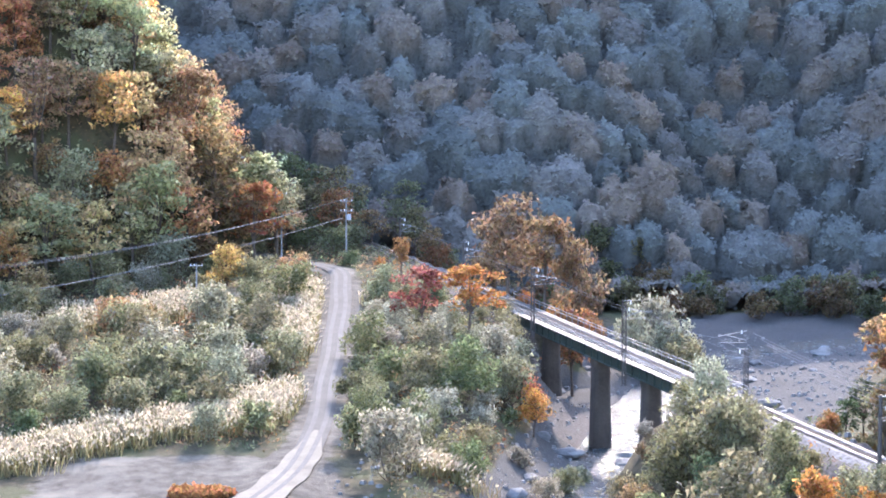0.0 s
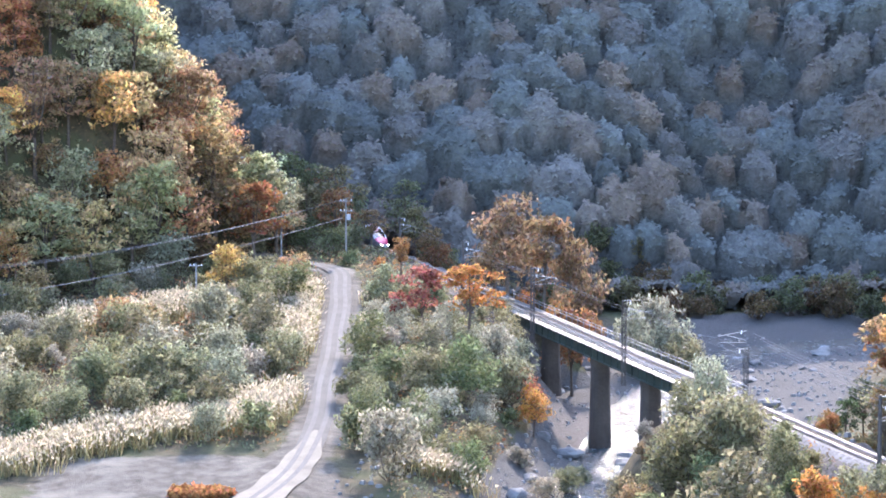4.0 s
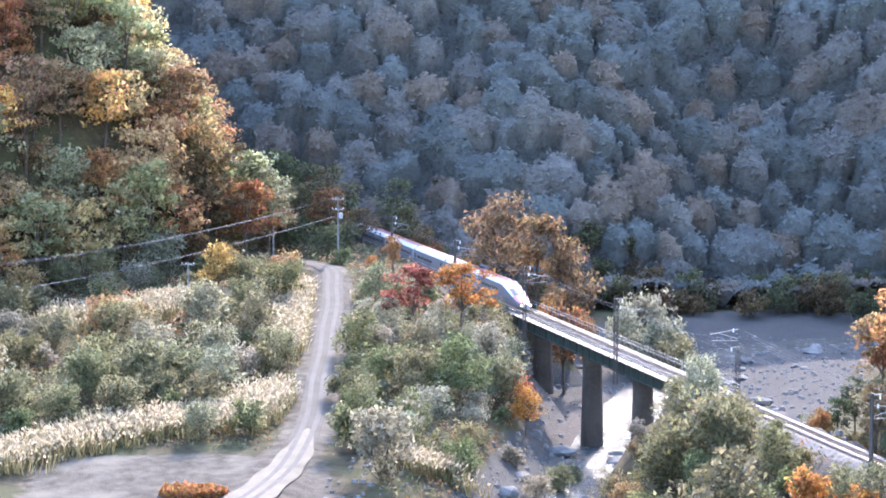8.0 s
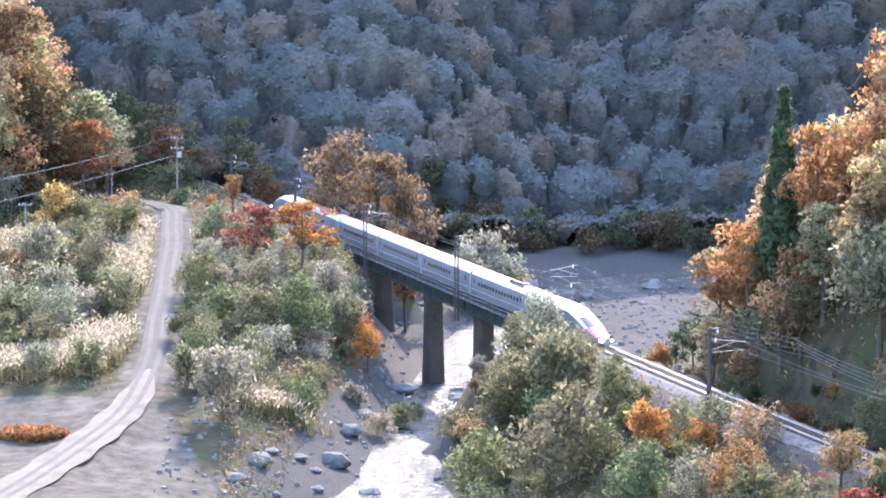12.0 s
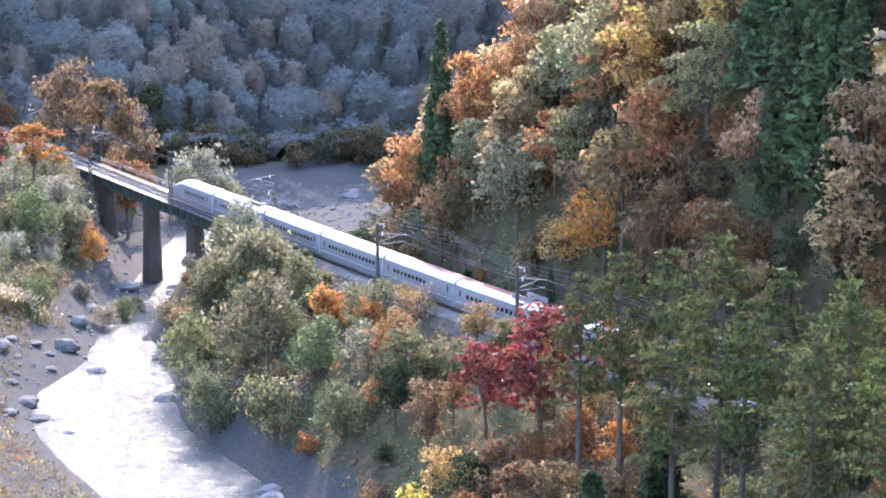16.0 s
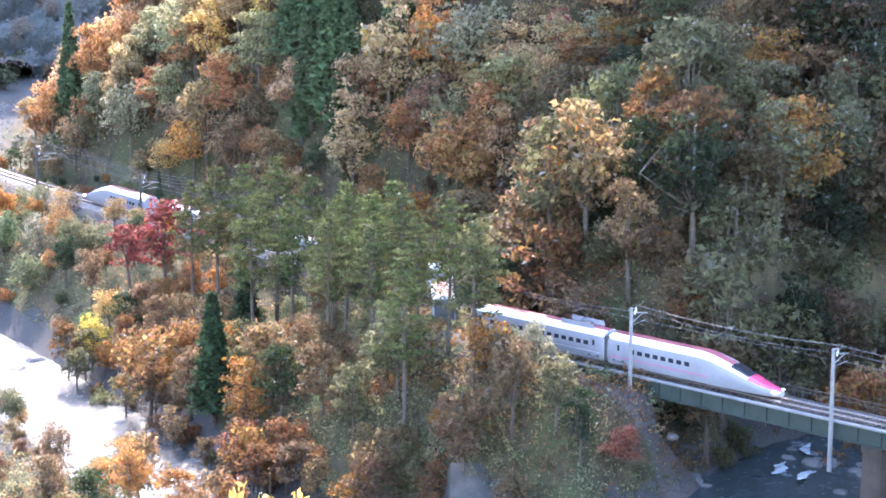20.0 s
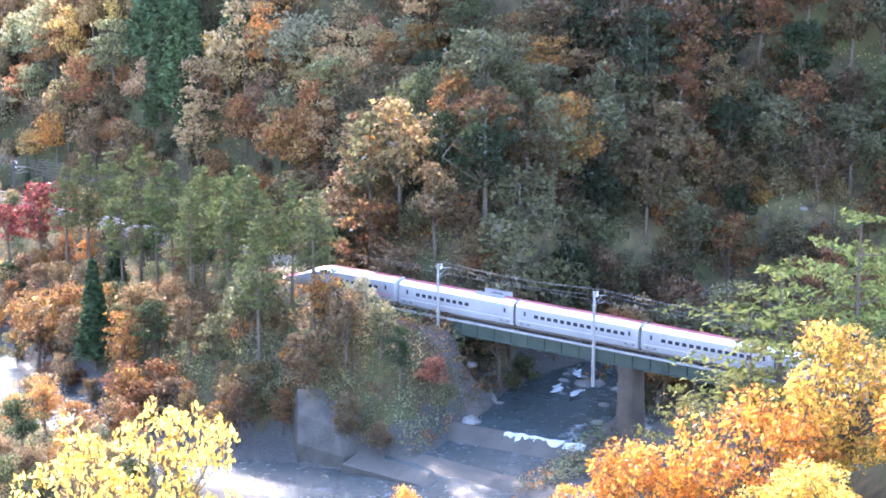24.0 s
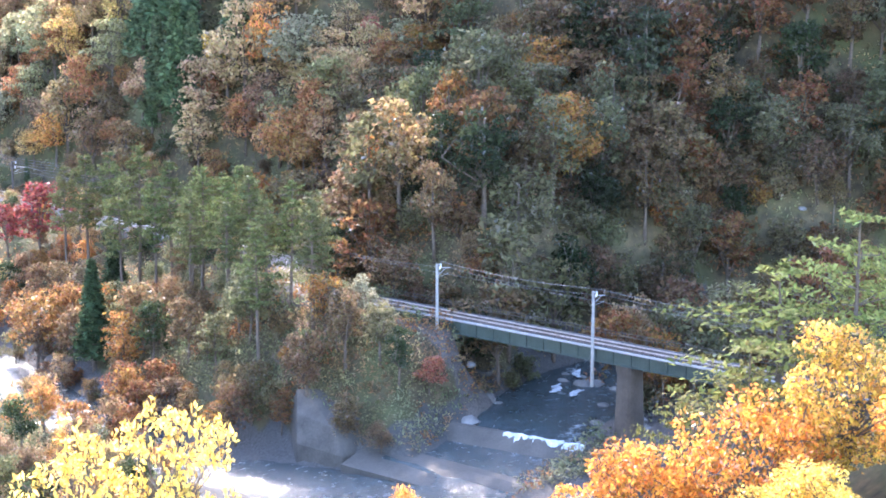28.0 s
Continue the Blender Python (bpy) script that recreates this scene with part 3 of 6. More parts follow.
railway = thing("railway_track", (0, 0, 0), "single railway track with steel rails and dark sleepers on ballast", "railway track", kind="structure")
RAIL_PROFILE = [(-0.065, 0), (0.065, 0), (0.065, 0.03), (0.035, 0.06), (0.035, 0.16), (-0.035, 0.16), (-0.035, 0.06), (-0.065, 0.03)]
S_BEG, S_END = 6.0, RS[-1] - 4
for off in (-0.72, 0.72):
    part("rail", sweep(S_BEG, S_END, 3.0, [(a * 1.3, b) for a, b in RAIL_PROFILE], off, -0.16).mesh("rail", M_RAIL), railway)
SB0, SB1 = s_at_y(347.5), s_at_y(260.0)
NB0, NB1 = s_at_y(57.0), s_at_y(-22.0)

# far bridge
def girder_bridge(s0, s1, name, label, depth, mat, spans):
    br = thing(name, (0, 0, 0), label, "bridge", kind="")
    for off in (-1.5, 1.5):
        part("girder", sweep(s0, s1, 4.0, [(-0.25, -depth), (0.25, -depth), (0.25, -depth + 0.12), (0.05, -depth + 0.14), (0.05, -0.5), (0.25, -0.48), (0.25, -0.36), (-0.25, -0.36), (-0.25, -0.48), (-0.05, -0.5), (-0.05, -depth + 0.14), (-0.25, -depth + 0.12)], off).mesh("girder", mat), br)
    part("deck", sweep(s0, s1, 4.0, [(-1.6, -0.62), (1.6, -0.62), (1.6, -0.52), (-1.6, -0.52)]).mesh("deck", M_UNDER), br)
    stiff = Shape().box((0, 0, 0), (0.22, 0.08, depth - 0.65)).mesh("stiffener", mat)
    for i in range(int((s1 - s0) / 2.6)):
        m = frame_at(s0 + 1.3 + i * 2.6)
        for sx in (-1.62, 1.62):
            part("stiffener", stiff, br, m=m @ Matrix.Translation((sx, 0, (-depth - 0.45) / 2)))
    return br


far_bridge = girder_bridge(SB0, SB1, "railway_bridge", "grey-green steel plate girder railway bridge on tall piers", 2.1, M_GREEN, 4)
near_bridge = girder_bridge(NB0, NB1, "railway_bridge", "dark green steel plate girder railway bridge over the gorge", 2.2, M_GREEN, 3)


def walkway(bridge, s0, s1, off, rail_mat, posts):
    part("walkway", sweep(s0, s1, 3.0, [(off - 0.35, -0.42), (off + 0.35, -0.42), (off + 0.35, -0.34), (off - 0.35, -0.34)]).mesh("walkway", M_UNDER), bridge)
    e = off + (0.35 if off > 0 else -0.35)
    for h in (0.35, 0.75):
        part("handrail", sweep(s0, s1, 4.0, [(e - 0.03, h - 0.03), (e + 0.03, h - 0.03), (e + 0.03, h + 0.03), (e - 0.03, h + 0.03)]).mesh("handrail", rail_mat), bridge)
    me = Shape().box((0, 0, 0.2), (0.06, 0.06, 1.1)).mesh("post", rail_mat)
    for s in np.arange(s0 + 0.5, s1, posts):
        m = frame_at(s, e, 0.0)
        part("post", me, bridge, m=m)


walkway(far_bridge, SB0, SB1, -2.05, M_STEEL, 2.5)
walkway(far_bridge, SB0, SB1, 2.05, M_STEEL, 2.5)
part("cable_duct", sweep(NB0, NB1, 3.0, [(2.05, -0.35), (2.35, -0.35), (2.35, -0.12), (2.05, -0.12)]).mesh("cable_duct", M_STEEL), near_bridge, "pale cable duct along the deck edge")
walkway(near_bridge, NB0, NB1, -2.05, M_RUST, 3.0)


def pier(bridge, s, top, wide, deep, taper=1.35, base=None):
    p, t, n = rail_at(s)
    z0 = float(ground_height(np.array([p.x]), np.array([p.y]))[0]) - 1.5
    z0 = z0 if base is None else base
    m = frame_at(s)
    r = m.to_3x3().to_4x4()
    r = Matrix.Rotation(math.atan2(t.y, t.x) - math.pi / 2, 4, "Z")
    sh = Shape()
    rings = []
    H = p.z + top - z0
    for k, (u, g) in enumerate(((0, taper), (0.5, 1 + (taper - 1) * 0.45), (0.93, 1.02), (0.931, 1.14), (1.0, 1.14))):
        ring = []
        for a in range(16):
            an = 2 * math.pi * a / 16
            cx, cy = math.copysign(abs(math.cos(an)) ** 0.55, math.cos(an)), math.copysign(abs(math.sin(an)) ** 0.55, math.sin(an))
            ring.append(Vector((p.x, p.y, z0 + u * H)) + r @ Vector((cx * wide / 2 * g, cy * deep / 2 * g, 0)))
        rings.append(ring)
    sh.loft(rings)
    return part("pier", sh.mesh("pier", M_PIER), bridge, "tall tapered pier of brown-stained concrete")


for y in (322.3, 302.0, 283.7, 264.5):
    pier(far_bridge, s_at_y(y), -2.1, 2.15, 2.2, 1.3)
for y in (19.5, 46.5):
    pier(near_bridge, s_at_y(y), -2.2, 3.2, 2.4, 1.25)

# ---- overhead line ----
def mast(s, off, height, label, mat=M_RUST, arm=2.6, down=0.0, square=False):
    p, t, n = rail_at(s, off, -0.6 - down)
    r = Matrix.Rotation(math.atan2(t.y, t.x) - math.pi / 2, 4, "Z")
    m = thing("catenary_mast", p, label, "railway mast", "masts along the railway")
    m.matrix_basis = Matrix.Translation(p) @ r
    H = height + down
    sh = Shape()
    if square:
        for a in (-0.2, 0.2):
            for b in (-0.2, 0.2):
                sh.tube([(a, b, 0), (a, b, H)], 0.05, 4)
        for k in range(int(H / 0.8)):
            sh.tube([(-0.2, -0.2, k * 0.8), (0.2, -0.2, k * 0.8 + 0.8)], 0.025, 4)
            sh.tube([(-0.2, 0.2, k * 0.8 + 0.8), (0.2, 0.2, k * 0.8)], 0.025, 4)
    else:
        sh.tube([(0, 0, 0), (0, 0, H)], [0.24, 0.17], 10)
    part("post", sh.mesh("post", mat), m)
    d = -1 if off > 0 else 1
    z0 = 0.6 + down
    part("bracket", Shape().tube([(0, 0, z0 + 6.5), (d * arm, 0, z0 + 6.0)], 0.05, 6).tube([(0, 0, z0 + 5.4), (d * arm * 0.75, 0, z0 + 6.15)], 0.04, 6).tube([(0, 0, z0 + 5.2), (d * (arm - 0.2), 0, z0 + 5.3)], 0.03, 6).mesh("bracket", M_STEEL), m)
    part("top_arm", Shape().box((d * 0.35, 0, H - 0.15), (1.1, 0.12, 0.12)).mesh("top_arm", M_STEEL), m)
    for q in ((d * 0.8, 0, H - 0.4), (d * 0.6, 0, z0 + 6.38)):
        part("insulator", Shape().tube([(q[0], q[1], q[2] - 0.2), (q[0], q[1], q[2] + 0.2)], [0.09, 0.07], 6).mesh("insulator", M_CERAMIC), m)
    return m


def wire(name, pts, sag, radius, label, mat=M_WIRE, group="railway wires"):
    w = []
    for a, b in zip(pts, pts[1:]):
        a, b = Vector(a), Vector(b)
        for k in range(10):
            u = k / 10
            w.append(a.lerp(b, u) - Vector((0, 0, sag * 4 * u * (1 - u))))
    w.append(Vector(pts[-1]))
    return tagged(new(name, Shape().tube(w, radius, 4).mesh(name, mat)), label, "wire", group)


FAR_MASTS = [(392.8, 3.0), (354, 3.4), (319.4, 3.6), (284.6, 3.2), (263.4, -3.6), (215, 3.9), (183.3, 3.6)]
for y, off in FAR_MASTS:
    mast(s_at_y(y), off, 8.2 if y > 280 or y < 220 else 5.2, "slender dark steel catenary mast with a bracket beside the track", M_RUST, abs(off) - 0.2, 2.4 if 260 < y < 347 else 0, 260 < y < 347)
NEAR_MASTS = [(44.3, 2.9), (22.8, 2.9)]
for y, off in NEAR_MASTS:
    mast(s_at_y(y), off, 7.6, "round grey concrete catenary mast beside the bridge", M_POLE, 2.7, 4.5)
ms = [s_at_y(470)] + [s_at_y(y) for y, _ in FAR_MASTS] + [s_at_y(150), s_at_y(110), s_at_y(76)] + [s_at_y(y) for y, _ in NEAR_MASTS] + [s_at_y(-20), s_at_y(-60)]
wire("contact_wire", [rail_at(s, 0, 5.0)[0] for s in ms], 0.0, 0.018, "thin contact wire over the track")
wire("catenary_wire", [rail_at(s, 0, 5.9)[0] for s in ms], 0.6, 0.02, "sagging catenary wire over the track")
wire("feeder_wire", [rail_at(s, 2.2, 7.2)[0] for s in ms[-4:]], 0.5, 0.03, "feeder wire beside the bridge", M_WIRE)
for k in range(4):
    wire("feeder_wire", [rail_at(s, -4.4 - 0.8 * k, 6.2 - 0.7 * k)[0] for s in ms[5:9]], 0.8, 0.025, "feeder wire beside the track")

# ---- train ----
CAR_W, CAR_H = 2.95, 3.55
def body_ring(y, w=1.0, top=1.0, drop=0.0, pts=20):
    """Half-rounded cross-section at y; z from the skirt up."""
    base = [(-1.30, 0.25), (-1.46, 0.9), (-1.475, 1.6), (-1.45, 2.4), (-1.33, 2.95), (-1.05, 3.32), (-0.6, 3.5), (0, 3.55)]
    prof = base + [(-a, b) for a, b in reversed(base[:-1])]
    return [Vector((a * w, y, 0.25 + (b - 0.25) * top - drop * 0)) for a, b in prof]


def side_faces(rings, k0, k1):
    v = [p for r in rings for p in r[k0:k1 + 1]]
    n = k1 - k0 + 1
    f = [(i * n + k, i * n + k + 1, (i + 1) * n + k + 1, (i + 1) * n + k) for i in range(len(rings) - 1) for k in range(n - 1)]
    return v, f


def strip(name, rings, k0, k1, mat):
    v, f = side_faces(rings, k0, k1)
    return mesh_of(name, v, [q[::-1] for q in f], mat, True)


def build_car(length, nose, label, panto=False, windows=9):
    """A car along y, its middle at the origin, z 0 at the rail head; nose: +1, -1 or 0."""
    car = thing("train_car", (0, 0, 0), label, "train car", "cars of the express train")
    h = length / 2
    ys = [-h + 0.25, -h + 0.45] + list(np.linspace(-h + 2, h - 2, 5)) + [h - 0.45, h - 0.25]
    ws, ts = [0.95] + [1.0] * (len(ys) - 2) + [0.95], [0.98] + [1.0] * (len(ys) - 2) + [0.98]
    rings = []
    if nose:
        NL = 9.5
        ys = [-h + 0.25, -h + 0.45, -h + 4, -h + 8, h - NL]
        rings = [body_ring(y, 0.95 if i == 0 else 1, 0.98 if i == 0 else 1) for i, y in enumerate(ys)]
        for u in (0.12, 0.25, 0.38, 0.5, 0.62, 0.74, 0.85, 0.94, 0.985, 1.0):
            w = (1 - u ** 3.2) ** 0.55 * 0.93 + 0.07
            tp = 1 - 0.16 * smooth01(u / 0.35) - 0.54 * smooth01((u - 0.18) / 0.75) - 0.1 * u ** 6
            rings.append(body_ring(h - NL + NL * u, float(w) if u < 1 else 0.25, float(tp)))
    else:
        rings = [body_ring(y, w, t) for y, w, t in zip(ys, ws, ts)]
    if nose < 0:
        rings = [[Vector((-p.x, -p.y, p.z)) for p in r] for r in rings]
    n = len(rings[0])
    # walls get the shade-greyed white, shoulders the full white of the sunlit roof edge
    part("side_wall", strip("side_wall", rings, 0, 4, M_WHITE_SHADED), car)
    part("side_wall", strip("side_wall", rings, 10, 14, M_WHITE_SHADED), car)
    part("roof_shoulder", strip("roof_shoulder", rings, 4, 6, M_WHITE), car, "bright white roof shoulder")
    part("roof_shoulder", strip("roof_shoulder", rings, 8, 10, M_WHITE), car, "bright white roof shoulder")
    part("roof", strip("roof", rings, 6, 8, M_ROOF), car, "glossy crimson roof")
    if nose:
        part("nose_cover", strip("nose_cover", [[p + Vector((0, 0, 0.012)) for p in r] for r in rings[9:]], 4, 10, M_RED), car, "red nose top")
    for r in (rings[0], rings[-1]):
        sh = Shape()
        sh.add(r, [tuple(range(len(r)))])
        part("end_wall", sh.mesh("end_wall", M_GREY), car)
    part("underframe", Shape().box((0, 0, 0.42), (2.3, length - (9 if nose else 1.5), 0.5)).mesh("underframe", M_UNDER), car)
    for yb in (-h + 3.6, h - (5.6 if nose > 0 else 3.6)):
        yb = yb if nose >= 0 else (h - 3.6 if yb > 0 else -h + 5.6)
        bg = part("bogie", Shape().box((0, yb, 0.45), (2.2, 3.2, 0.45)).mesh("bogie", M_UNDER), car)
        for wy in (-1.25, 1.25):
            part("wheel", Shape().tube([(-0.8, yb + wy, 0.43), (0.8, yb + wy, 0.43)], 0.43, 12).mesh("wheel", M_UNDER), bg)
    # stripe, windows, doors
    d = 1 if nose >= 0 else -1
    y0, y1 = -h + 0.6, (h - 8.5 if nose else h - 0.6)
    for sx in (-1, 1):
        sh = Shape()
        sh.box((sx * 1.478, d * (y0 + y1) / 2, 1.12), (0.02, y1 - y0, 0.07))
        part("stripe", sh.mesh("stripe", M_GREY if not nose else M_PINK), car, "thin waist stripe")
        wy0 = y0 + 3.0
        wy1 = wy0 + 1.04 * (windows - 1)
        wme = Shape().box((0, 0, 0), (0.03, 0.66, 0.46)).mesh("window", M_GLASS)
        for k in range(windows):
            y = wy0 + (wy1 - wy0) * k / (windows - 1)
            part("window", wme, car, m=Matrix.Translation((sx * 1.452, d * y, 2.0)) @ Matrix.Rotation(-0.04 * sx, 4, "Y"))
        for y in (y0 + 1.2,) + (() if nose else (y1 - 0.9,)):
            door = part("door", Shape().box((sx * 1.47, d * y, 1.7), (0.03, 0.8, 2.0)).mesh("door", M_WHITE_SHADED), car)
            part("door_window", Shape().box((sx * 1.475, d * y, 2.15), (0.05, 0.28, 0.6)).mesh("door_window", M_GLASS), door)
            part("step_plate", Shape().box((sx * 1.44, d * y, 0.72), (0.06, 1.5, 0.2)).mesh("step_plate", M_UNDER), door)
    if nose:
        v, f = side_faces([[p + Vector((0, 0, 0.03)) for p in r] for r in rings[7:10]], 5, 9)
        part("windscreen", mesh_of("windscreen", v, [q[::-1] for q in f], M_GLASS, True), car, "dark wrap-round windscreen")
        tip = rings[-3]
        for sx in (3, 11):
            c = tip[sx]
            part("headlight", Shape().box(c, (0.28, 0.5, 0.16)).mesh("headlight", M_LAMP), car, "lit white headlight")
    else:
        part("gangway", Shape().box((0, h + 0.12, 1.75), (2.3, 0.7, 2.7)).mesh("gangway", M_UNDER), car)
    if panto:
        pt = part("pantograph", Shape().box((0, h - 4.2, 3.6), (1.5, 1.6, 0.18)).tube([(-0.5, h - 4.8, 3.7), (0, h - 3.6, 4.5), (0, h - 4.6, 5.1)], 0.05, 6).tube([(-0.8, h - 4.6, 5.12), (0.8, h - 4.6, 5.12)], 0.05, 6).mesh("pantograph", M_UNDER), car, "raised dark pantograph")
        for sx in (-1, 1):
            part("noise_shield", Shape().box((sx * 0.95, h - 4.2, 3.75), (0.06, 4.6, 0.55)).mesh("noise_shield", M_WHITE_SHADED), car)
    return car


M_LAMP = bpy.data.materials.new("headlight_glow")
tree_of(M_LAMP)
M_LAMP.node_tree.nodes["Principled BSDF"].inputs["Emission Color"].default_value = (1, 0.96, 0.88, 1)
M_LAMP.node_tree.nodes["Principled BSDF"].inputs["Emission Strength"].default_value = 5.0

PITCH, NOSE_L = 19.7, 22.0
CARS, back = [], 0.0
for i in range(7):
    L = NOSE_L if i in (0, 6) else PITCH
    c = build_car(L, 1 if i == 0 else (-1 if i == 6 else 0), "white express end car with a long red-topped nose" if i in (0, 6) else "white express train car with a crimson roof and small windows", i in (1, 5), 8 if i in (0, 6) else (9 if i in (2, 5) else 14))
    c.scale = (0.95, 0.95, 0.95)
    CARS.append((c, back + 0.95 * L / 2))
    back += 0.95 * L


# ---- trees ----
RNG = np.random.default_rng(7)


def leaves(name, centres, out, size, mat, rng, stretch=1.5, up=0.0, spread=0.7, corners=3):
    """Small pointed leaves or sprays at the centres, roughly facing out."""
    n = len(centres)
    nrm = out + rng.normal(0, spread, (n, 3))
    nrm[:, 2] += up
    nrm /= np.linalg.norm(nrm, axis=1)[:, None] + 1e-9
    a = np.cross(nrm, rng.normal(0, 1, (n, 3)))
    a /= np.linalg.norm(a, axis=1)[:, None] + 1e-9
    b = np.cross(nrm, a)
    s = size * rng.uniform(0.55, 1.35, (n, 1))
    if corners == 3:
        w = b * s * 0.46
        return quads_mesh(name, np.stack([centres + a * s * stretch * 0.55, centres - a * s * stretch * 0.45 + w, centres - a * s * stretch * 0.45 - w + nrm * s * 0.2], 1), mat)
    q = np.stack([centres + a * s * stretch * 0.5, centres + b * s * 0.5 + nrm * s * 0.12, centres - a * s * stretch * 0.5, centres - b * s * 0.5 + nrm * s * 0.12], 1)
    return quads_mesh(name, q, mat)


def lobes(rng, n, rx, rz, zc, inner=0.35):
    """Lobe middles and radii that make up an uneven crown."""
    c = rng.normal(0, 1, (n, 3))
    c /= np.linalg.norm(c, axis=1)[:, None]
    c *= rng.uniform(inner, 0.8, (n, 1))
    c[:, 2] = np.where(c[:, 2] < -0.55, -c[:, 2], c[:, 2])
    return c * (rx, rx, rz) + (0, 0, zc), rng.uniform(0.22, 0.40, n) * rx


def lobe_points(rng, cs, rs, per, flat=0.8):
    pts, outs = [], []
    for c, r in zip(cs, rs):
        d = rng.normal(0, 1, (per, 3))
        d /= np.linalg.norm(d, axis=1)[:, None]
        d = d[(d[:, 2] > -0.75)]
        rad = r * rng.uniform(0.62, 1.12, (len(d), 1))
        pts.append(c + d * rad * (1, 1, flat))
        outs.append(d)
    return np.vstack(pts), np.vstack(outs)


def limbs(rng, sh, base, ends, r0, lean=0.0):
    for e in ends:
        mid = (base + e) / 2 + rng.normal(0, 0.15, 3) * np.linalg.norm(e - base)
        sh.tube([tuple(base), tuple(mid), tuple(e)], [r0, r0 * 0.6, r0 * 0.15], 5)


def broadleaf(seed, h, rx, rz, nl, per, size, trunk_to=0.45):
    rng = np.random.default_rng(seed)
    t = thing("tree", (0, 0, 0), "broadleaf tree", "tree")
    zc = h - rz
    cs, rs = lobes(rng, nl, rx, rz, zc)
    sh = Shape()
    fork = np.array([rng.normal(0, 0.15), rng.normal(0, 0.15), h * trunk_to])
    sh.tube([(0, 0, -0.8), tuple(fork * 0.5), tuple(fork), (fork[0], fork[1], h * 0.8)], [h * 0.024, h * 0.019, h * 0.015, h * 0.004], 7)
    limbs(rng, sh, fork, cs[:min(nl, 9)], h * 0.010)
    part("trunk", sh.mesh("trunk", M_BARK), t, "dark bark trunk and limbs")
    p, o = lobe_points(rng, cs, rs, per)
    part("crown", leaves("crown", p, o, size, M_LEAF, rng), t)
    return t


def bush(seed, h, rx, nl, per, size):
    rng = np.random.default_rng(seed)
    t = thing("bush", (0, 0, 0), "bush", "bush")
    cs, rs = lobes(rng, nl, rx, h * 0.6, h * 0.45, 0.3)
    sh = Shape()
    limbs(rng, sh, np.array([0, 0, -0.3]), cs[:8], 0.07)
    part("stem", sh.mesh("stem", M_BARK), t)
    p, o = lobe_points(rng, cs, rs, per, 0.95)
    k = p[:, 2] > -0.1
    part("crown", leaves("crown", p[k], o[k], size, M_LEAF, rng, 1.9), t)
    return t


def pine(seed, h, spread, size=0.19, tiers=13, dense=0.72):
    """A red pine: bare leaning trunk and flat layered sprays of needles with gaps between."""
    rng = np.random.default_rng(seed)
    t = thing("pine_tree", (0, 0, 0), "green layered pine with a bare trunk", "pine tree")
    sh = Shape()
    bend = rng.normal(0, 0.35, 2)
    sh.tube([(0, 0, -0.8), (bend[0] * 0.6, bend[1] * 0.6, h * 0.45), (bend[0], bend[1], h * 0.98)], [h * 0.015, h * 0.011, 0.03], 7)
    pts, outs = [], []
    for k in range(tiers):
        u = 0.44 + 0.55 * k / (tiers - 1)
        z = h * u
        r = spread * min(1.0, (1.03 - u) / 0.36) ** 0.8 * rng.uniform(0.6, 1.1) + 0.25
        c0 = np.array([bend[0] * u, bend[1] * u, z])
        a0 = rng.uniform(0, 6.28)
        arms = 5 if k < tiers - 3 else 4
        for j in range(arms):
            if rng.random() < 0.22:
                continue
            an = a0 + 6.28 * j / arms + rng.normal(0, 0.35)
            rr = r * rng.uniform(0.65, 1.15)
            e = c0 + np.array([math.cos(an) * rr, math.sin(an) * rr, rr * rng.uniform(0.18, 0.5)])
            sh.tube([tuple(c0), tuple((c0 + e) / 2 - (0, 0, 0.15)), tuple(e)], [0.05, 0.04, 0.015], 4)
            # tufts along the outer part of the branch, each a small upturned brush
            for w in (0.45, 0.7, 0.9, 1.06):
                m = int(dense * (7 + 9.0 * rr * (0.7 + 0.3 * rng.random())))
                q0 = c0 + (e - c0) * w + (rng.normal(0, 0.10 * rr), rng.normal(0, 0.10 * rr), 0.06)
                pts.append(q0 + rng.normal(0, 1, (m, 3)) * (0.13 * rr + 0.07, 0.13 * rr + 0.07, 0.08))
                outs.append(np.tile((math.cos(an) * 0.5, math.sin(an) * 0.5, 0.7), (m, 1)))
    part("trunk", sh.mesh("trunk", M_BARK), t, "bare reddish-brown trunk")
    part("crown", leaves("crown", np.vstack(pts), np.vstack(outs), size, M_NEEDLE, rng, 2.0, 0.1, 0.6), t)
    return t


def cedar(seed, h, r0):
    rng = np.random.default_rng(seed)
    t = thing("conifer", (0, 0, 0), "conifer", "conifer")
    part("trunk", Shape().tube([(0, 0, -0.8), (0, 0, h)], [h * 0.018, 0.03], 7).mesh("trunk", M_BARK), t)
    n = 3600
    u = rng.uniform(0.10, 1.0, n) ** 0.8
    an = rng.uniform(0, 6.28, n)
    lobe = 0.68 + 0.22 * np.sin(an * 3 + u * 40) * np.cos(u * 55) + 0.22 * np.sin(an * 5 + u * 21 + seed)
    r = r0 * (1.02 - u) * lobe * rng.uniform(0.55, 1.05, n) + 0.1
    p = np.stack([np.cos(an) * r, np.sin(an) * r, h * u - r * 0.25], 1)
    o = np.stack([np.cos(an), np.sin(an), 0.3 + 0 * an], 1)
    part("crown", leaves("crown", p, o, 0.36, M_NEEDLE, rng, 1.8), t)
    return t


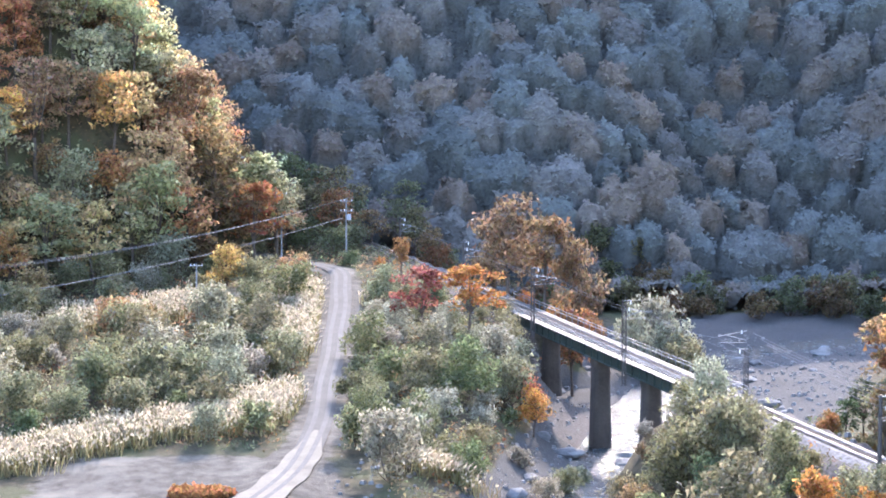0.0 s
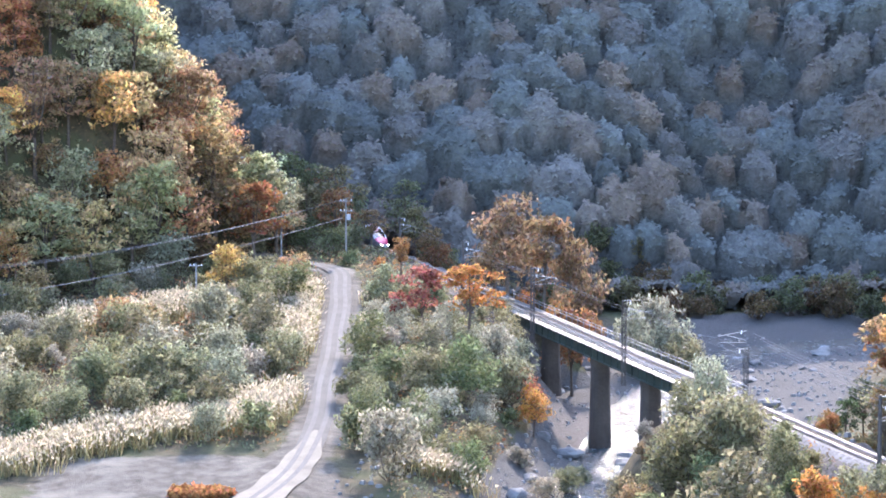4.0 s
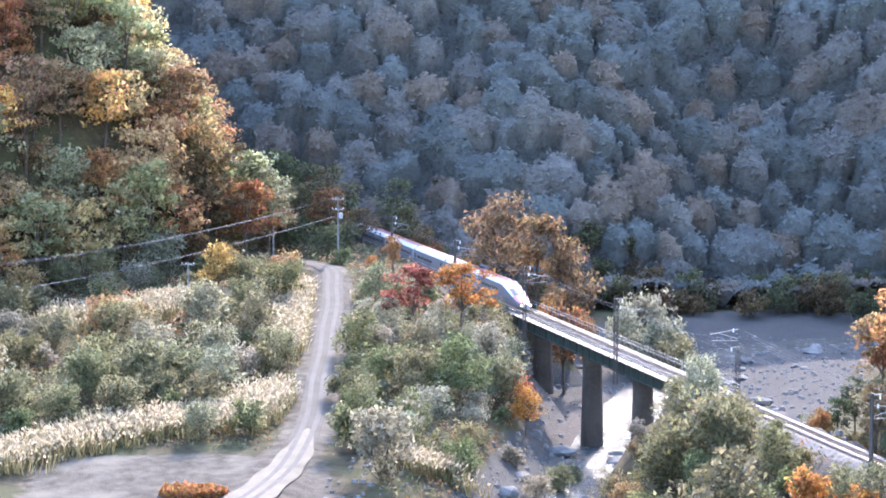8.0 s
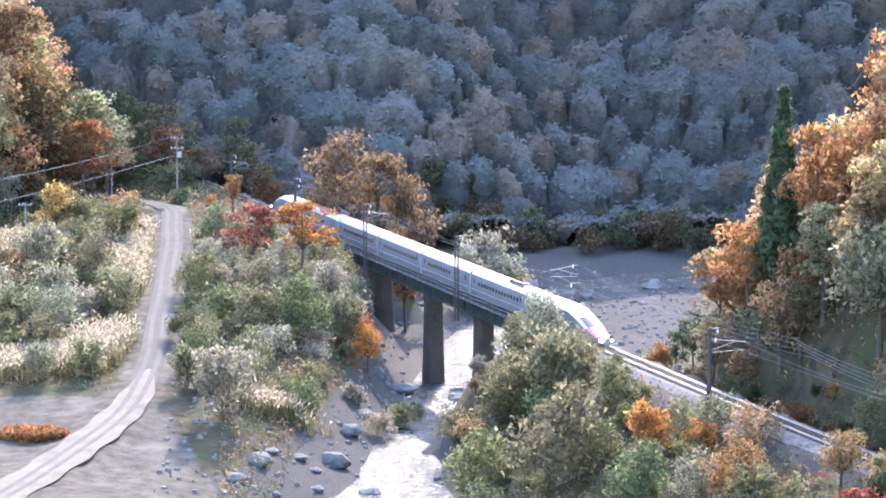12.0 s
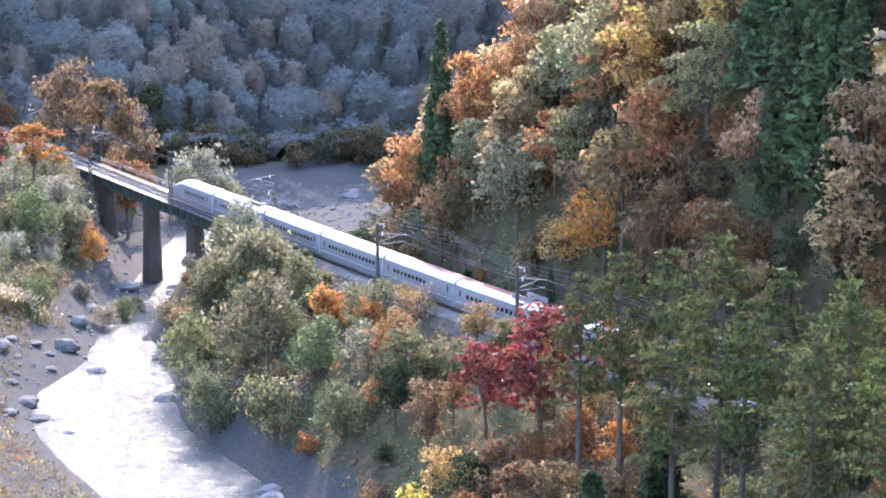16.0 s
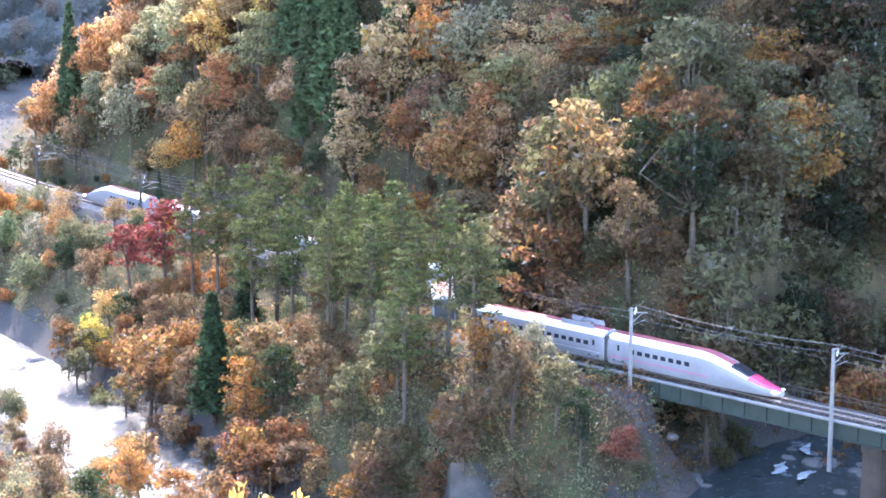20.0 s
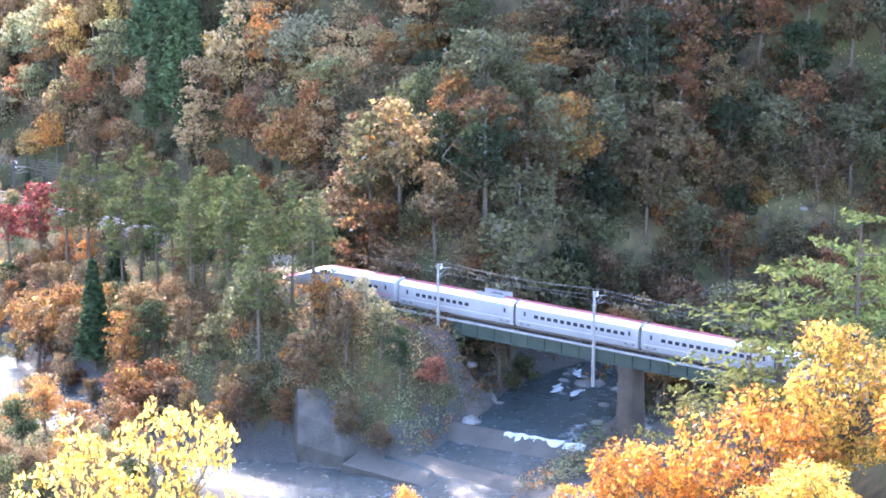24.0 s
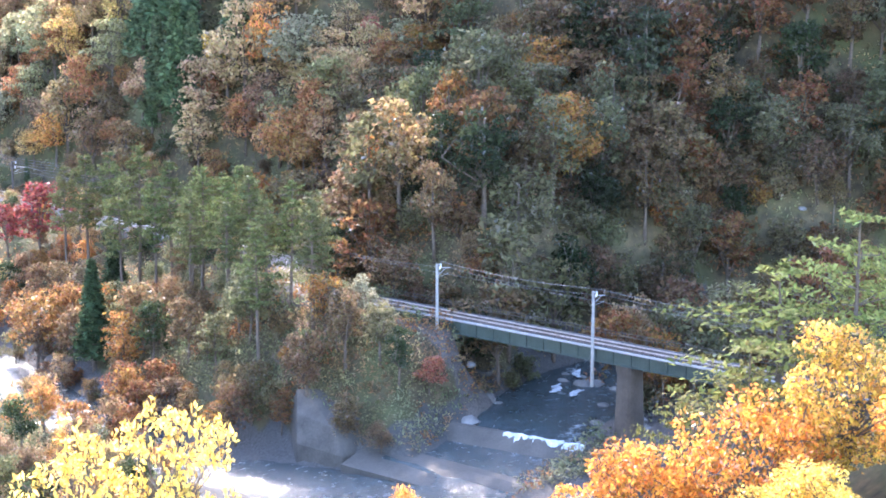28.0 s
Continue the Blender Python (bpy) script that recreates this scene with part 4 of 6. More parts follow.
def spreading(seed, h, rx, nl, per, size):
    """A woodland tree: flat sprays of leaves in tiers on a short trunk, with an uneven outline and shade between the tiers."""
    rng = np.random.default_rng(seed)
    t = thing("tree", (0, 0, 0), "broadleaf tree", "tree")
    u = rng.uniform(0.12, 1.0, nl) ** 0.8
    env = np.sqrt(np.clip(1 - ((u - 0.42) / 0.62) ** 2, 0.05, 1))
    an = np.arange(nl) * 2.4 + rng.normal(0, 0.4, nl)
    rad = rx * env * rng.uniform(0.25, 0.92, nl) * (0.82 + 0.25 * np.sin(an * 2 + seed))
    cs = np.stack([np.cos(an) * rad, np.sin(an) * rad, h * (0.22 + 0.74 * u)], 1)
    rs = rx * rng.uniform(0.15, 0.30, nl)
    sh = Shape()
    fork = np.array([rng.normal(0, 0.2), rng.normal(0, 0.2), h * 0.3])
    sh.tube([(0, 0, -1.0), tuple(fork * 0.5), tuple(fork), (fork[0], fork[1], h * 0.85)], [h * 0.022, h * 0.018, h * 0.014, h * 0.003], 5)
    for c in cs[:8]:
        sh.tube([tuple(fork), tuple((fork + c) / 2 + (0, 0, 0.05 * h)), tuple(c)], [h * 0.008, h * 0.005, 0.02], 4)
    part("trunk", sh.mesh("trunk", M_BARK), t, "dark bark trunk and limbs")
    p, o = lobe_points(rng, cs, rs, per, 0.5)
    part("crown", leaves("crown", p, o * (0.6, 0.6, 0.5), size, M_LEAF, rng, 1.6, 0.45, 0.6), t)
    return t


ARCH = {
    "round": [broadleaf(11 + i, 9.5, 4.1, 4.2, 32, 68, 0.315, 0.3) for i in range(4)],
    "tall": [broadleaf(31 + i, 12.5, 3.4, 5.4, 32, 68, 0.315, 0.3) for i in range(3)],
    "spreading": [spreading(41 + i, 10.0 + 0.8 * (i % 3), 4.6, 52, 36, 0.345) for i in range(5)],
    "bush": [bush(51 + i, 3.6, 2.4, 22, 68, 0.22) for i in range(3)],
    "willow": [bush(61 + i, 6.5, 3.6, 36, 66, 0.24) for i in range(3)],
    "pine": [pine(71 + i, 14.0, 2.05) for i in range(4)],
    "bank_pine": [pine(91 + i, 14.0, 3.5, 0.20, 9, 0.62) for i in range(2)],
    "cedar": [cedar(81 + i, 15.0, 2.9) for i in range(2)],
}
KIDS = {a.name: sorted(a.children, key=lambda o: o.name.startswith("crown")) for k in ARCH.values() for a in k}
PLACED = set()


def clone(a, m):
    """The thing itself on its first use, after that a copy with its parts, at the pose m."""
    if a.name not in PLACED:
        PLACED.add(a.name)
        a.matrix_basis = m
        return a, KIDS[a.name]
    t = a.copy()
    scene.collection.objects.link(t)
    t.matrix_basis = m
    kids = []
    for o in KIDS[a.name]:
        c = o.copy()
        scene.collection.objects.link(c)
        c.parent = t
        kids.append(c)
    return t, kids


WORDS = {"round": "broadleaf tree with a rounded crown", "tall": "tall broadleaf tree", "spreading": "spreading broadleaf tree with tiered sprays", "bush": "dense low bush", "willow": "feathery riverside shrub tree", "pine": "green layered pine with a bare trunk", "bank_pine": "airy pine with level branches", "cedar": "pointed conifer"}

VALLEY_TREES = [
    ("round", 10.0, 359.9, 1.78, "brown", 0.91),
    ("spreading", 15.1, 349.7, 1.5, "brown", 0.95),
    ("round", 20.4, 347.4, 2.0, "brown", 0.6),
    ("spreading", 18.6, 337.0, 1.2, "rust", 0.95),
    ("round", 7.9, 385.9, 1.17, "tan", 1.03),
    ("round", 18.6, 359.5, 1.13, "orange", 0.99),
    ("spreading", -2.8, 324.0, 0.95, "red", 1.1),
    ("spreading", 3.6, 324.0, 0.98, "orange", 1.15),
    ("willow", 33.2, 368.5, 2.0, "silvery", 0.7),
    ("willow", 29.3, 358.8, 1.7, "silvery", 0.68),
    ("willow", 36.6, 358.1, 1.3, "grey-green", 0.96),
    ("willow", 34.6, 364.4, 1.6, "silvery", 0.86),
    ("round", 28.4, 250.4, 0.92, "silvery", 0.7),
    ("willow", -8.6, 344.9, 0.89, "grey-green", 1.02),
    ("willow", -9.9, 307.8, 1.07, "olive", 1.0),
    ("willow", -6.6, 291.9, 0.99, "green", 1.02),
    ("willow", -2.4, 288.0, 1.1, "grey-green", 0.99),
    ("willow", 3.2, 290.0, 1.24, "green", 1.02),
    ("willow", 8.3, 297.9, 1.23, "grey-green", 0.99),
    ("round", 7.5, 307.9, 0.75, "silvery", 1.05),
    ("bush", -10.9, 285.8, 1.19, "green", 0.95),
    ("bush", -9.2, 263.8, 1.43, "grey-green", 0.98),
    ("willow", -5.7, 252.9, 1.43, "silvery", 0.98),
    ("willow", -2.6, 272.0, 0.82, "grey-green", 0.96),
    ("round", 11.4, 294.8, 0.7, "orange", 0.96),
    ("round", 10.6, 301.8, 0.68, "red", 1.01),
    ("bush", -14.8, 375.7, 0.73, "green", 1.36),
    ("willow", 29.3, 236.2, 1.39, "grey-green", 0.99),
    ("willow", 25.5, 242.7, 1.28, "olive", 0.94),
    ("willow", 32.7, 223.6, 0.85, "green", 1.0),
]
BANK_TREES = [
    ("willow", 14.6, 273.5, 0.62, "grey-green", 1.1),
    ("willow", 11.8, 268.0, 0.55, "silvery", 1.1),
    ("bush", 16.0, 279.0, 0.8, "grey-green", 1.1),
    ("bush", 9.5, 279.5, 0.7, "silvery", 1.2),
    ("bush", 34.1, 209.2, 1.29, "orange", 0.94),
    ("bush", 37.4, 204.6, 0.91, "orange", 0.91),
    ("willow", 29.0, 240.3, 1.28, "grey-green", 0.94),
    ("willow", 24.3, 244.8, 1.09, "olive", 1.05),
    ("willow", 19.6, 254.2, 0.72, "grey-green", 1.13),
    ("willow", 20.1, 226.0, 1.29, "olive", 1.02),
    ("willow", 26.0, 212.4, 1.55, "grey-green", 1.02),
    ("willow", 31.0, 197.8, 1.0, "green", 1.03),
    ("willow", 35.6, 193.1, 0.81, "silvery", 1.06),
    ("tall", 35.4, 174.9, 0.74, "dark green", 1.01),
    ("bush", 41.2, 180.1, 1.29, "grey-green", 0.97),
    ("willow", 25.7, 192.3, 1.16, "olive", 1.01),
    ("willow", 20.3, 204.9, 1.03, "grey-green", 1.02),
    ("willow", 31.3, 181.6, 0.98, "green", 0.99),
    ("spreading", 45.4, 154.8, 1.2, "crimson", 1.15),
    ("spreading", 41.9, 162.5, 0.85, "crimson", 1.1),
    ("round", 45.4, 144.6, 0.79, "rust", 0.95),
    ("round", 36.3, 152.5, 0.74, "gold", 0.96),
    ("round", 32.3, 147.1, 0.81, "yellow", 1.01),
    ("bush", 33.8, 144.8, 0.88, "orange", 0.89),
    ("round", 38.4, 117.4, 1.12, "rust", 0.98),
    ("round", 40.1, 145.7, 0.79, "brown", 0.96),
    ("cedar", 55.1, 193.6, 0.53, "dark green", 0.85),
    ("cedar", 47.3, 123.5, 0.8, "dark green", 1.5),
    ("round", 45.9, 130.1, 0.69, "brown", 1.04),
]
HILL_TREES = [
    ("cedar", 71.8, 168.3, 1.25, "dark green", 1.4),
    ("cedar", 73.5, 163.6, 1.4, "dark green", 1.4),
    ("cedar", 75.7, 161.1, 1.2, "dark green", 1.4),
    ("cedar", 72.9, 178.5, 1.3, "dark green", 1.4),
    ("cedar", 75.6, 174.8, 1.45, "dark green", 1.4),
    ("cedar", 77.2, 168.0, 1.3, "dark green", 1.4),
    ("cedar", 81.8, 156.5, 1.2, "dark green", 1.4),
    ("cedar", 51.1, 235.2, 1.45, "dark green", 0.97),
    ("round", 60.4, 192.4, 1.03, "orange", 1.13),
    ("round", 58.2, 199.1, 0.68, "gold", 1.28),
    ("round", 65.9, 176.5, 0.77, "rust", 1.05),
    ("tall", 82.7, 242.4, 1.32, "gold", 1.14),
    ("round", 65.1, 191.2, 0.96, "gold", 0.89),
    ("round", 57.7, 233.9, 1.29, "tan", 1.03),
    ("round", 48.7, 239.6, 1.11, "rust", 0.97),
    ("round", 55.4, 212.0, 1.34, "grey-green", 0.92),
    ("round", 53.3, 238.8, 1.25, "brown", 1.01),
    ("cedar", 96.4, 238.4, 0.99, "dark green", 1.22),
    ("cedar", 70.6, 168.9, 0.78, "dark green", 1.07),
    ("cedar", 72.7, 159.9, 0.85, "dark green", 0.95),
    ("tall", 80.4, 159.4, 0.6, "yellow", 1.09),
    ("tall", 109.6, 236.0, 0.76, "dark green", 1.28),
    ("round", 140.8, 226.6, 0.78, "red", 1.41),
    ("round", 81.0, 132.7, 1.6, "rust", 0.97),
    ("round", 131.5, 230.8, 1.65, "gold", 0.96),
    ("tall", 122.0, 234.8, 2.0, "grey-green", 1.01),
    ("cedar", 97.5, 239.7, 1.22, "dark green", 1.15),
    ("cedar", 110.7, 237.1, 1.43, "dark green", 0.99),
    ("round", 169.7, 218.6, 0.85, "orange", 0.87),
    ("round", 95.5, 65.0, 0.39, "yellow", 1.08),
    ("round", 97.7, 136.0, 0.74, "red", 0.9),
    ("round", 86.9, 143.1, 1.54, "grey-green", 1.1),
    ("tall", 78.9, 161.5, 0.73, "yellow", 1.11),
]
FIELD_TREES = [
    ("spreading", -31.0, 386.0, 1.55, "olive", 1.0),
    ("spreading", -27.0, 384.0, 1.25, "grey-green", 1.0),
    ("spreading", -35.5, 389.0, 1.6, "brown", 1.0),
    ("spreading", -30.0, 377.0, 1.35, "rust", 0.95),
    ("spreading", -36.5, 378.0, 1.5, "brown", 1.0),
    ("spreading", -41.0, 384.0, 1.5, "tan", 1.0),
    ("willow", -41.8, 293.0, 1.11, "grey-green", 1.01),
    ("willow", -35.5, 287.8, 1.3, "grey-green", 0.97),
    ("willow", -31.2, 292.3, 1.06, "grey-green", 1.04),
    ("willow", -24.2, 297.0, 0.79, "silvery", 0.99),
    ("willow", -28.6, 302.6, 1.05, "silvery", 1.01),
    ("willow", -41.8, 314.2, 1.2, "grey-green", 1.0),
    ("willow", -50.8, 313.9, 1.0, "grey-green", 1.02),
    ("willow", -37.2, 281.6, 0.73, "green", 1.02),
    ("willow", -57.5, 317.8, 0.82, "silvery", 1.03),
    ("bush", -31.3, 280.3, 0.81, "green", 1.08),
    ("bush", -48.0, 267.7, 1.12, "green", 0.96),
    ("bush", -27.6, 280.6, 1.39, "grey-green", 0.99),
    ("willow", -28.7, 348.8, 1.08, "olive", 1.04),
    ("willow", -22.5, 343.3, 1.2, "olive", 1.0),
    ("round", -32.0, 348.5, 0.9, "gold", 1.0),
]
GROVE_TREES = [
    ("pine", 50.5, 54.2, 1.34, "pine green", 0.92),
    ("pine", 51.0, 62.7, 1.22, "pine green", 0.92),
    ("pine", 75.1, 140.4, 0.97, "pine green", 0.92),
    ("pine", 57.6, 112.9, 1.26, "pine green", 0.92),
    ("pine", 52.5, 126.5, 1.57, "pine green", 0.92),
    ("pine", 47.8, 137.6, 1.46, "pine green", 0.92),
    ("pine", 63.6, 105.2, 0.95, "pine green", 0.92),
    ("pine", 54.6, 117.3, 1.41, "pine green", 0.92),
    ("pine", 51.6, 137.4, 1.37, "pine green", 0.92),
    ("pine", 58.8, 109.2, 1.11, "pine green", 0.92),
    ("pine", 45.3, 141.6, 1.35, "pine green", 0.92),
    ("pine", 49.4, 110.6, 1.38, "pine green", 0.92),
    ("pine", 45.3, 85.5, 1.3, "pine green", 0.92),
    ("pine", 46.6, 118.0, 1.44, "pine green", 0.99),
    ("pine", 48.2, 63.9, 1.13, "pine green", 0.98),
    ("pine", 46.3, 73.3, 1.11, "pine green", 0.92),
    ("tall", 51.2, 51.7, 0.85, "orange", 1.04),
    ("round", 55.9, 49.6, 0.74, "silvery", 0.8),
    ("tall", 51.0, 45.2, 0.92, "brown", 0.95),
    ("tall", 54.2, 41.6, 0.75, "olive", 1.02),
    ("tall", 55.0, 37.8, 0.7, "dark green", 0.95),
    ("cedar", 36.6, 102.4, 1.1, "dark green", 1.45),
    ("round", 32.7, 118.3, 1.39, "rust", 1.09),
    ("round", 40.4, 91.6, 1.11, "brown", 1.01),
    ("round", 45.2, 63.0, 1.1, "olive", 1.03),
    ("tall", 45.6, 45.5, 1.09, "brown", 0.97),
    ("round", 58.9, 37.0, 0.56, "red", 1.16),
    ("bush", 43.7, 50.6, 1.31, "grey-green", 0.79),
]


def plant(kind, x, y, size, hue, where, z=None, squash=1.0, var=0.12):
    pick = int(RNG.integers(len(ARCH[kind])))
    a = ARCH[kind][pick]
    if z is None:
        z = float(ground_height(np.array([x]), np.array([y]))[0])
    m = Matrix.Translation((x, y, z)) @ Matrix.Rotation(RNG.uniform(0, 6.28), 4, "Z") @ Matrix.Diagonal((size * squash, size * squash, size, 1))
    t, kids = clone(a, m)
    # hillside and near-bank leaf colours are raised to look sunlit
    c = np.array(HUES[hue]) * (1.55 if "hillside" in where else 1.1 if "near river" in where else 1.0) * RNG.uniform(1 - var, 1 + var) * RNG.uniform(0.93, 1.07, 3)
    for ob in kids:
        ob.color = (*c, 1)
    tagged(t, f"{hue} {WORDS[kind]} {where}" if not (kind == "pine" and hue == "pine green") else f"{WORDS[kind]} {where}")
    return t


# ---- planting ----
for row in VALLEY_TREES:
    plant(*row[:5], "on the valley floor", squash=row[5])
for row in FIELD_TREES:
    plant(*row[:5], "in the overgrown field", squash=row[5])
for row in BANK_TREES:
    plant(*row[:5], "on the river bank", squash=row[5])
for row in HILL_TREES:
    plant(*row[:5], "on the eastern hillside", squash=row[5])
for row in GROVE_TREES:
    plant(*row[:5], "in the railway grove", squash=row[5])
TAKEN = [(r[1], r[2], 4.0) for r in VALLEY_TREES + FIELD_TREES + BANK_TREES + HILL_TREES + GROVE_TREES]


PAMPAS_UPPER = [(-52, 330), (-44, 336), (-36, 342), (-29, 346), (-21.5, 352), (-19.5, 340), (-18.8, 326), (-18.5, 310)]
PAMPAS_LOWER = [(-62, 252), (-50, 257), (-42, 265), (-34, 272), (-27, 275), (-21.5, 279), (-19.5, 288)]
TALL_GRASS = [spline(PAMPAS_UPPER), spline(PAMPAS_LOWER)]


def spots(n, box, test, gap, seed, keep=True):
    """Places at least gap apart in a box of the plan, where test(x, y, z, side, rail, river, road) holds."""
    rng = np.random.default_rng(seed)
    x, y = rng.uniform(box[0], box[1], n * 14), rng.uniform(box[2], box[3], n * 14)
    z = ground_height(x, y)
    dt, _, st = near(RAIL, x, y)
    ok = test(x, y, z, st, dt, near(RIVER, x, y)[0], near(ROAD, x, y)[0])
    x, y, z = x[ok], y[ok], z[ok]
    cell, grid, out = 5.0, {}, []
    for a, b, g in TAKEN:
        grid.setdefault((int(a // cell), int(b // cell)), []).append((a, b, g))
    for a, b, c in zip(x.tolist(), y.tolist(), z.tolist()):
        if len(out) >= n:
            break
        i, j = int(a // cell), int(b // cell)
        if any((p - a) ** 2 + (q - b) ** 2 < (0.5 * (g + gap)) ** 2 for u in (i - 1, i, i + 1) for v in (j - 1, j, j + 1) for p, q, g in grid.get((u, v), ())):
            continue
        grid.setdefault((i, j), []).append((a, b, gap))
        out.append((a, b, c))
    if keep:
        TAKEN.extend((a, b, gap) for a, b, _ in out)
    return out


def strew(places, kinds, hues, sizes, where):
    for x, y, z in places:
        plant(kinds[int(RNG.integers(len(kinds)))], x, y, RNG.uniform(*sizes), hues[int(RNG.integers(len(hues)))], where, z)


def joined(name, meshes, mats, colours, mat, keep=1.0):
    """One mesh out of several, each moved by its matrix, with a colour for each; keep: the share of loose leaves that stay."""
    rng = np.random.default_rng(len(meshes))
    co, li, ls, cc, nv, nl = [], [], [], [], 0, 0
    for me, m, c in zip(meshes, mats, colours):
        v = np.empty(len(me.vertices) * 3, np.float32)
        me.vertices.foreach_get("co", v)
        v = v.reshape(-1, 3) @ np.array(m.to_3x3(), np.float32).T + np.array(m.translation, np.float32)
        k = np.empty(len(me.loops), np.int32)
        me.loops.foreach_get("vertex_index", k)
        b = np.empty(len(me.polygons), np.int32)
        me.polygons.foreach_get("loop_start", b)
        if keep < 1:
            v = v.reshape(-1, 3, 3)[rng.random(len(b)) < keep].reshape(-1, 3)
            k, b = np.arange(len(v), dtype=np.int32), np.arange(0, len(v), 3, dtype=np.int32)
        co.append(v), li.append(k + nv), ls.append(b + nl), cc.append(np.tile(np.array((*c, 1), np.float32), (len(v), 1)))
        nv, nl = nv + len(v), nl + len(k)
    me = bpy.data.meshes.new(name)
    li, ls = np.concatenate(li), np.concatenate(ls)
    me.vertices.add(nv), me.loops.add(nl), me.polygons.add(len(ls))
    me.vertices.foreach_set("co", np.concatenate(co).ravel())
    me.loops.foreach_set("vertex_index", li)
    me.polygons.foreach_set("loop_start", ls)
    me.attributes.new("leaf_colour", "FLOAT_COLOR", "POINT").data.foreach_set("color", np.concatenate(cc).ravel())
    me.materials.append(mat)
    me.update(calc_edges=True)
    return me


def stand(name, places, kinds, hues, sizes, label, bright=1.0):
    """Trees too many to count, joined into one stand with its trunks; bright scales the leaf colours for sun or shade.
    """
    mats, crowns, stems, cols = [], [], [], []
    for x, y, z in places:
        a = ARCH[kinds[int(RNG.integers(len(kinds)))]]
        kids = KIDS[a[int(RNG.integers(len(a)))].name]
        k = RNG.uniform(*sizes)
        mats.append(Matrix.Translation((x, y, z)) @ Matrix.Rotation(RNG.uniform(0, 6.28), 4, "Z") @ Matrix.Diagonal((k * RNG.uniform(0.9, 1.1), k, k * RNG.uniform(0.85, 1.1), 1)))
        stems.append(kids[0].data), crowns.append(kids[1].data)
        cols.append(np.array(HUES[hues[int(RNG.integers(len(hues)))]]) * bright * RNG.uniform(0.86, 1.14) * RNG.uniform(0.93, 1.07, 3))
    t = thing(name, (0, 0, 0), label, "woodland", kind="stuff")
    part("trunks", joined("trunks", stems, mats, cols, M_BARK), t)
    part("crowns", joined("crowns", crowns, mats, cols, M_STAND, 0.76), t)
    return t


def hill_foot(y):
    return np.interp(y, [280, 320, 345, 362, 385, 400, 430], [-140, -95, -70, -52, -27, -28, -52])


def woodland(name, places, rx, rz, nl, per, size, sizes, mat, label, seed, low=0.35, loose=0.7):
    """Many crowns joined into one stand of trees, with their trunks."""
    rng = np.random.default_rng(seed)
    quads = []
    for x, y, z in places:
        s = rng.uniform(*sizes)
        cs, rs = lobes(rng, nl, rx, rz, rz * (1 + low))
        p, o = lobe_points(rng, cs, rs, per)
        n = len(p)
        nrm = o + rng.normal(0, loose, (n, 3))
        nrm /= np.linalg.norm(nrm, axis=1)[:, None]
        a = np.cross(nrm, rng.normal(0, 1, (n, 3)))
        a /= np.linalg.norm(a, axis=1)[:, None]
        b = np.cross(nrm, a)
        r = size * rng.uniform(0.55, 1.35, (n, 1))
        p = p * s + (x, y, z)
        quads.append(np.stack([p + a * r * 0.75, p + b * r * 0.5, p - a * r * 0.75, p - b * r * 0.5], 1))
    ob = new(name, quads_mesh(name, np.vstack(quads), mat))
    return tagged(ob, label, "woodland", kind="stuff")


HILLS = ["tan", "rust", "brown", "olive", "tan", "orange", "tan", "grey-green", "gold", "rust", "brown", "olive", "tan", "rust", "brown"]
GORGE = ["brown", "rust", "olive", "tan", "dark green", "brown", "olive", "rust", "brown", "orange", "olive", "tan"]
SHADY = ["brown", "rust", "olive", "dark green", "green", "tan", "brown", "orange"]

strew(spots(10, (43, 60, 56, 142), lambda x, y, z, st, dt, dr, dd: (st < 0) & (dt > 4) & (z > 17), 3.0, 7), ["pine"], ["pine green"], (1.05, 1.4), "in the railway grove")
west = spots(220, (-88, -12, 330, 425), lambda x, y, z, st, dt, dr, dd: (x < hill_foot(y) + 2) & (z < 64), 3.8, 1)
# 1.9: sunlight on the western hill put into the leaf colour
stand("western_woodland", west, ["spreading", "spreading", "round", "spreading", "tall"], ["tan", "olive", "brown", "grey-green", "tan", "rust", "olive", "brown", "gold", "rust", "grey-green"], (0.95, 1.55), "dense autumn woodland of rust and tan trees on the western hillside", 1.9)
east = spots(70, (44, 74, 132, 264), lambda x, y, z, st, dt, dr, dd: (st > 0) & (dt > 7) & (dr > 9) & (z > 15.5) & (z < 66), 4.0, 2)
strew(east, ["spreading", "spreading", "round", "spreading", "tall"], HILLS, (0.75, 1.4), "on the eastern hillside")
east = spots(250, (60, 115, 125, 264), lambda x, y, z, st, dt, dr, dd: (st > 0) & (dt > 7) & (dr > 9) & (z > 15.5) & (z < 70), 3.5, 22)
# 1.5: eastern leaf colours lifted as if in full sun
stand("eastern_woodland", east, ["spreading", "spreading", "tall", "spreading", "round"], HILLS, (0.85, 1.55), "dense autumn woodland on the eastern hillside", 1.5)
gorge = spots(300, (56, 150, 26, 140), lambda x, y, z, st, dt, dr, dd: (st > 0) & (dt > 5.0) & (dr > 8.5) & (z < 72), 4.5, 16)
# 0.68 here and in the gorge stands below: slope's shade put into leaf colours
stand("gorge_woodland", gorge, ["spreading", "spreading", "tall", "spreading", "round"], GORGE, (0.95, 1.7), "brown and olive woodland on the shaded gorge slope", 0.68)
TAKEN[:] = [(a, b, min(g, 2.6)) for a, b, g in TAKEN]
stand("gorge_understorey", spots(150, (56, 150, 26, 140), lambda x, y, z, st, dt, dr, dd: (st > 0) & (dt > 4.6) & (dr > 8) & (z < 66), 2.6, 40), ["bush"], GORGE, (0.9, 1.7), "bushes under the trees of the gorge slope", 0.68)
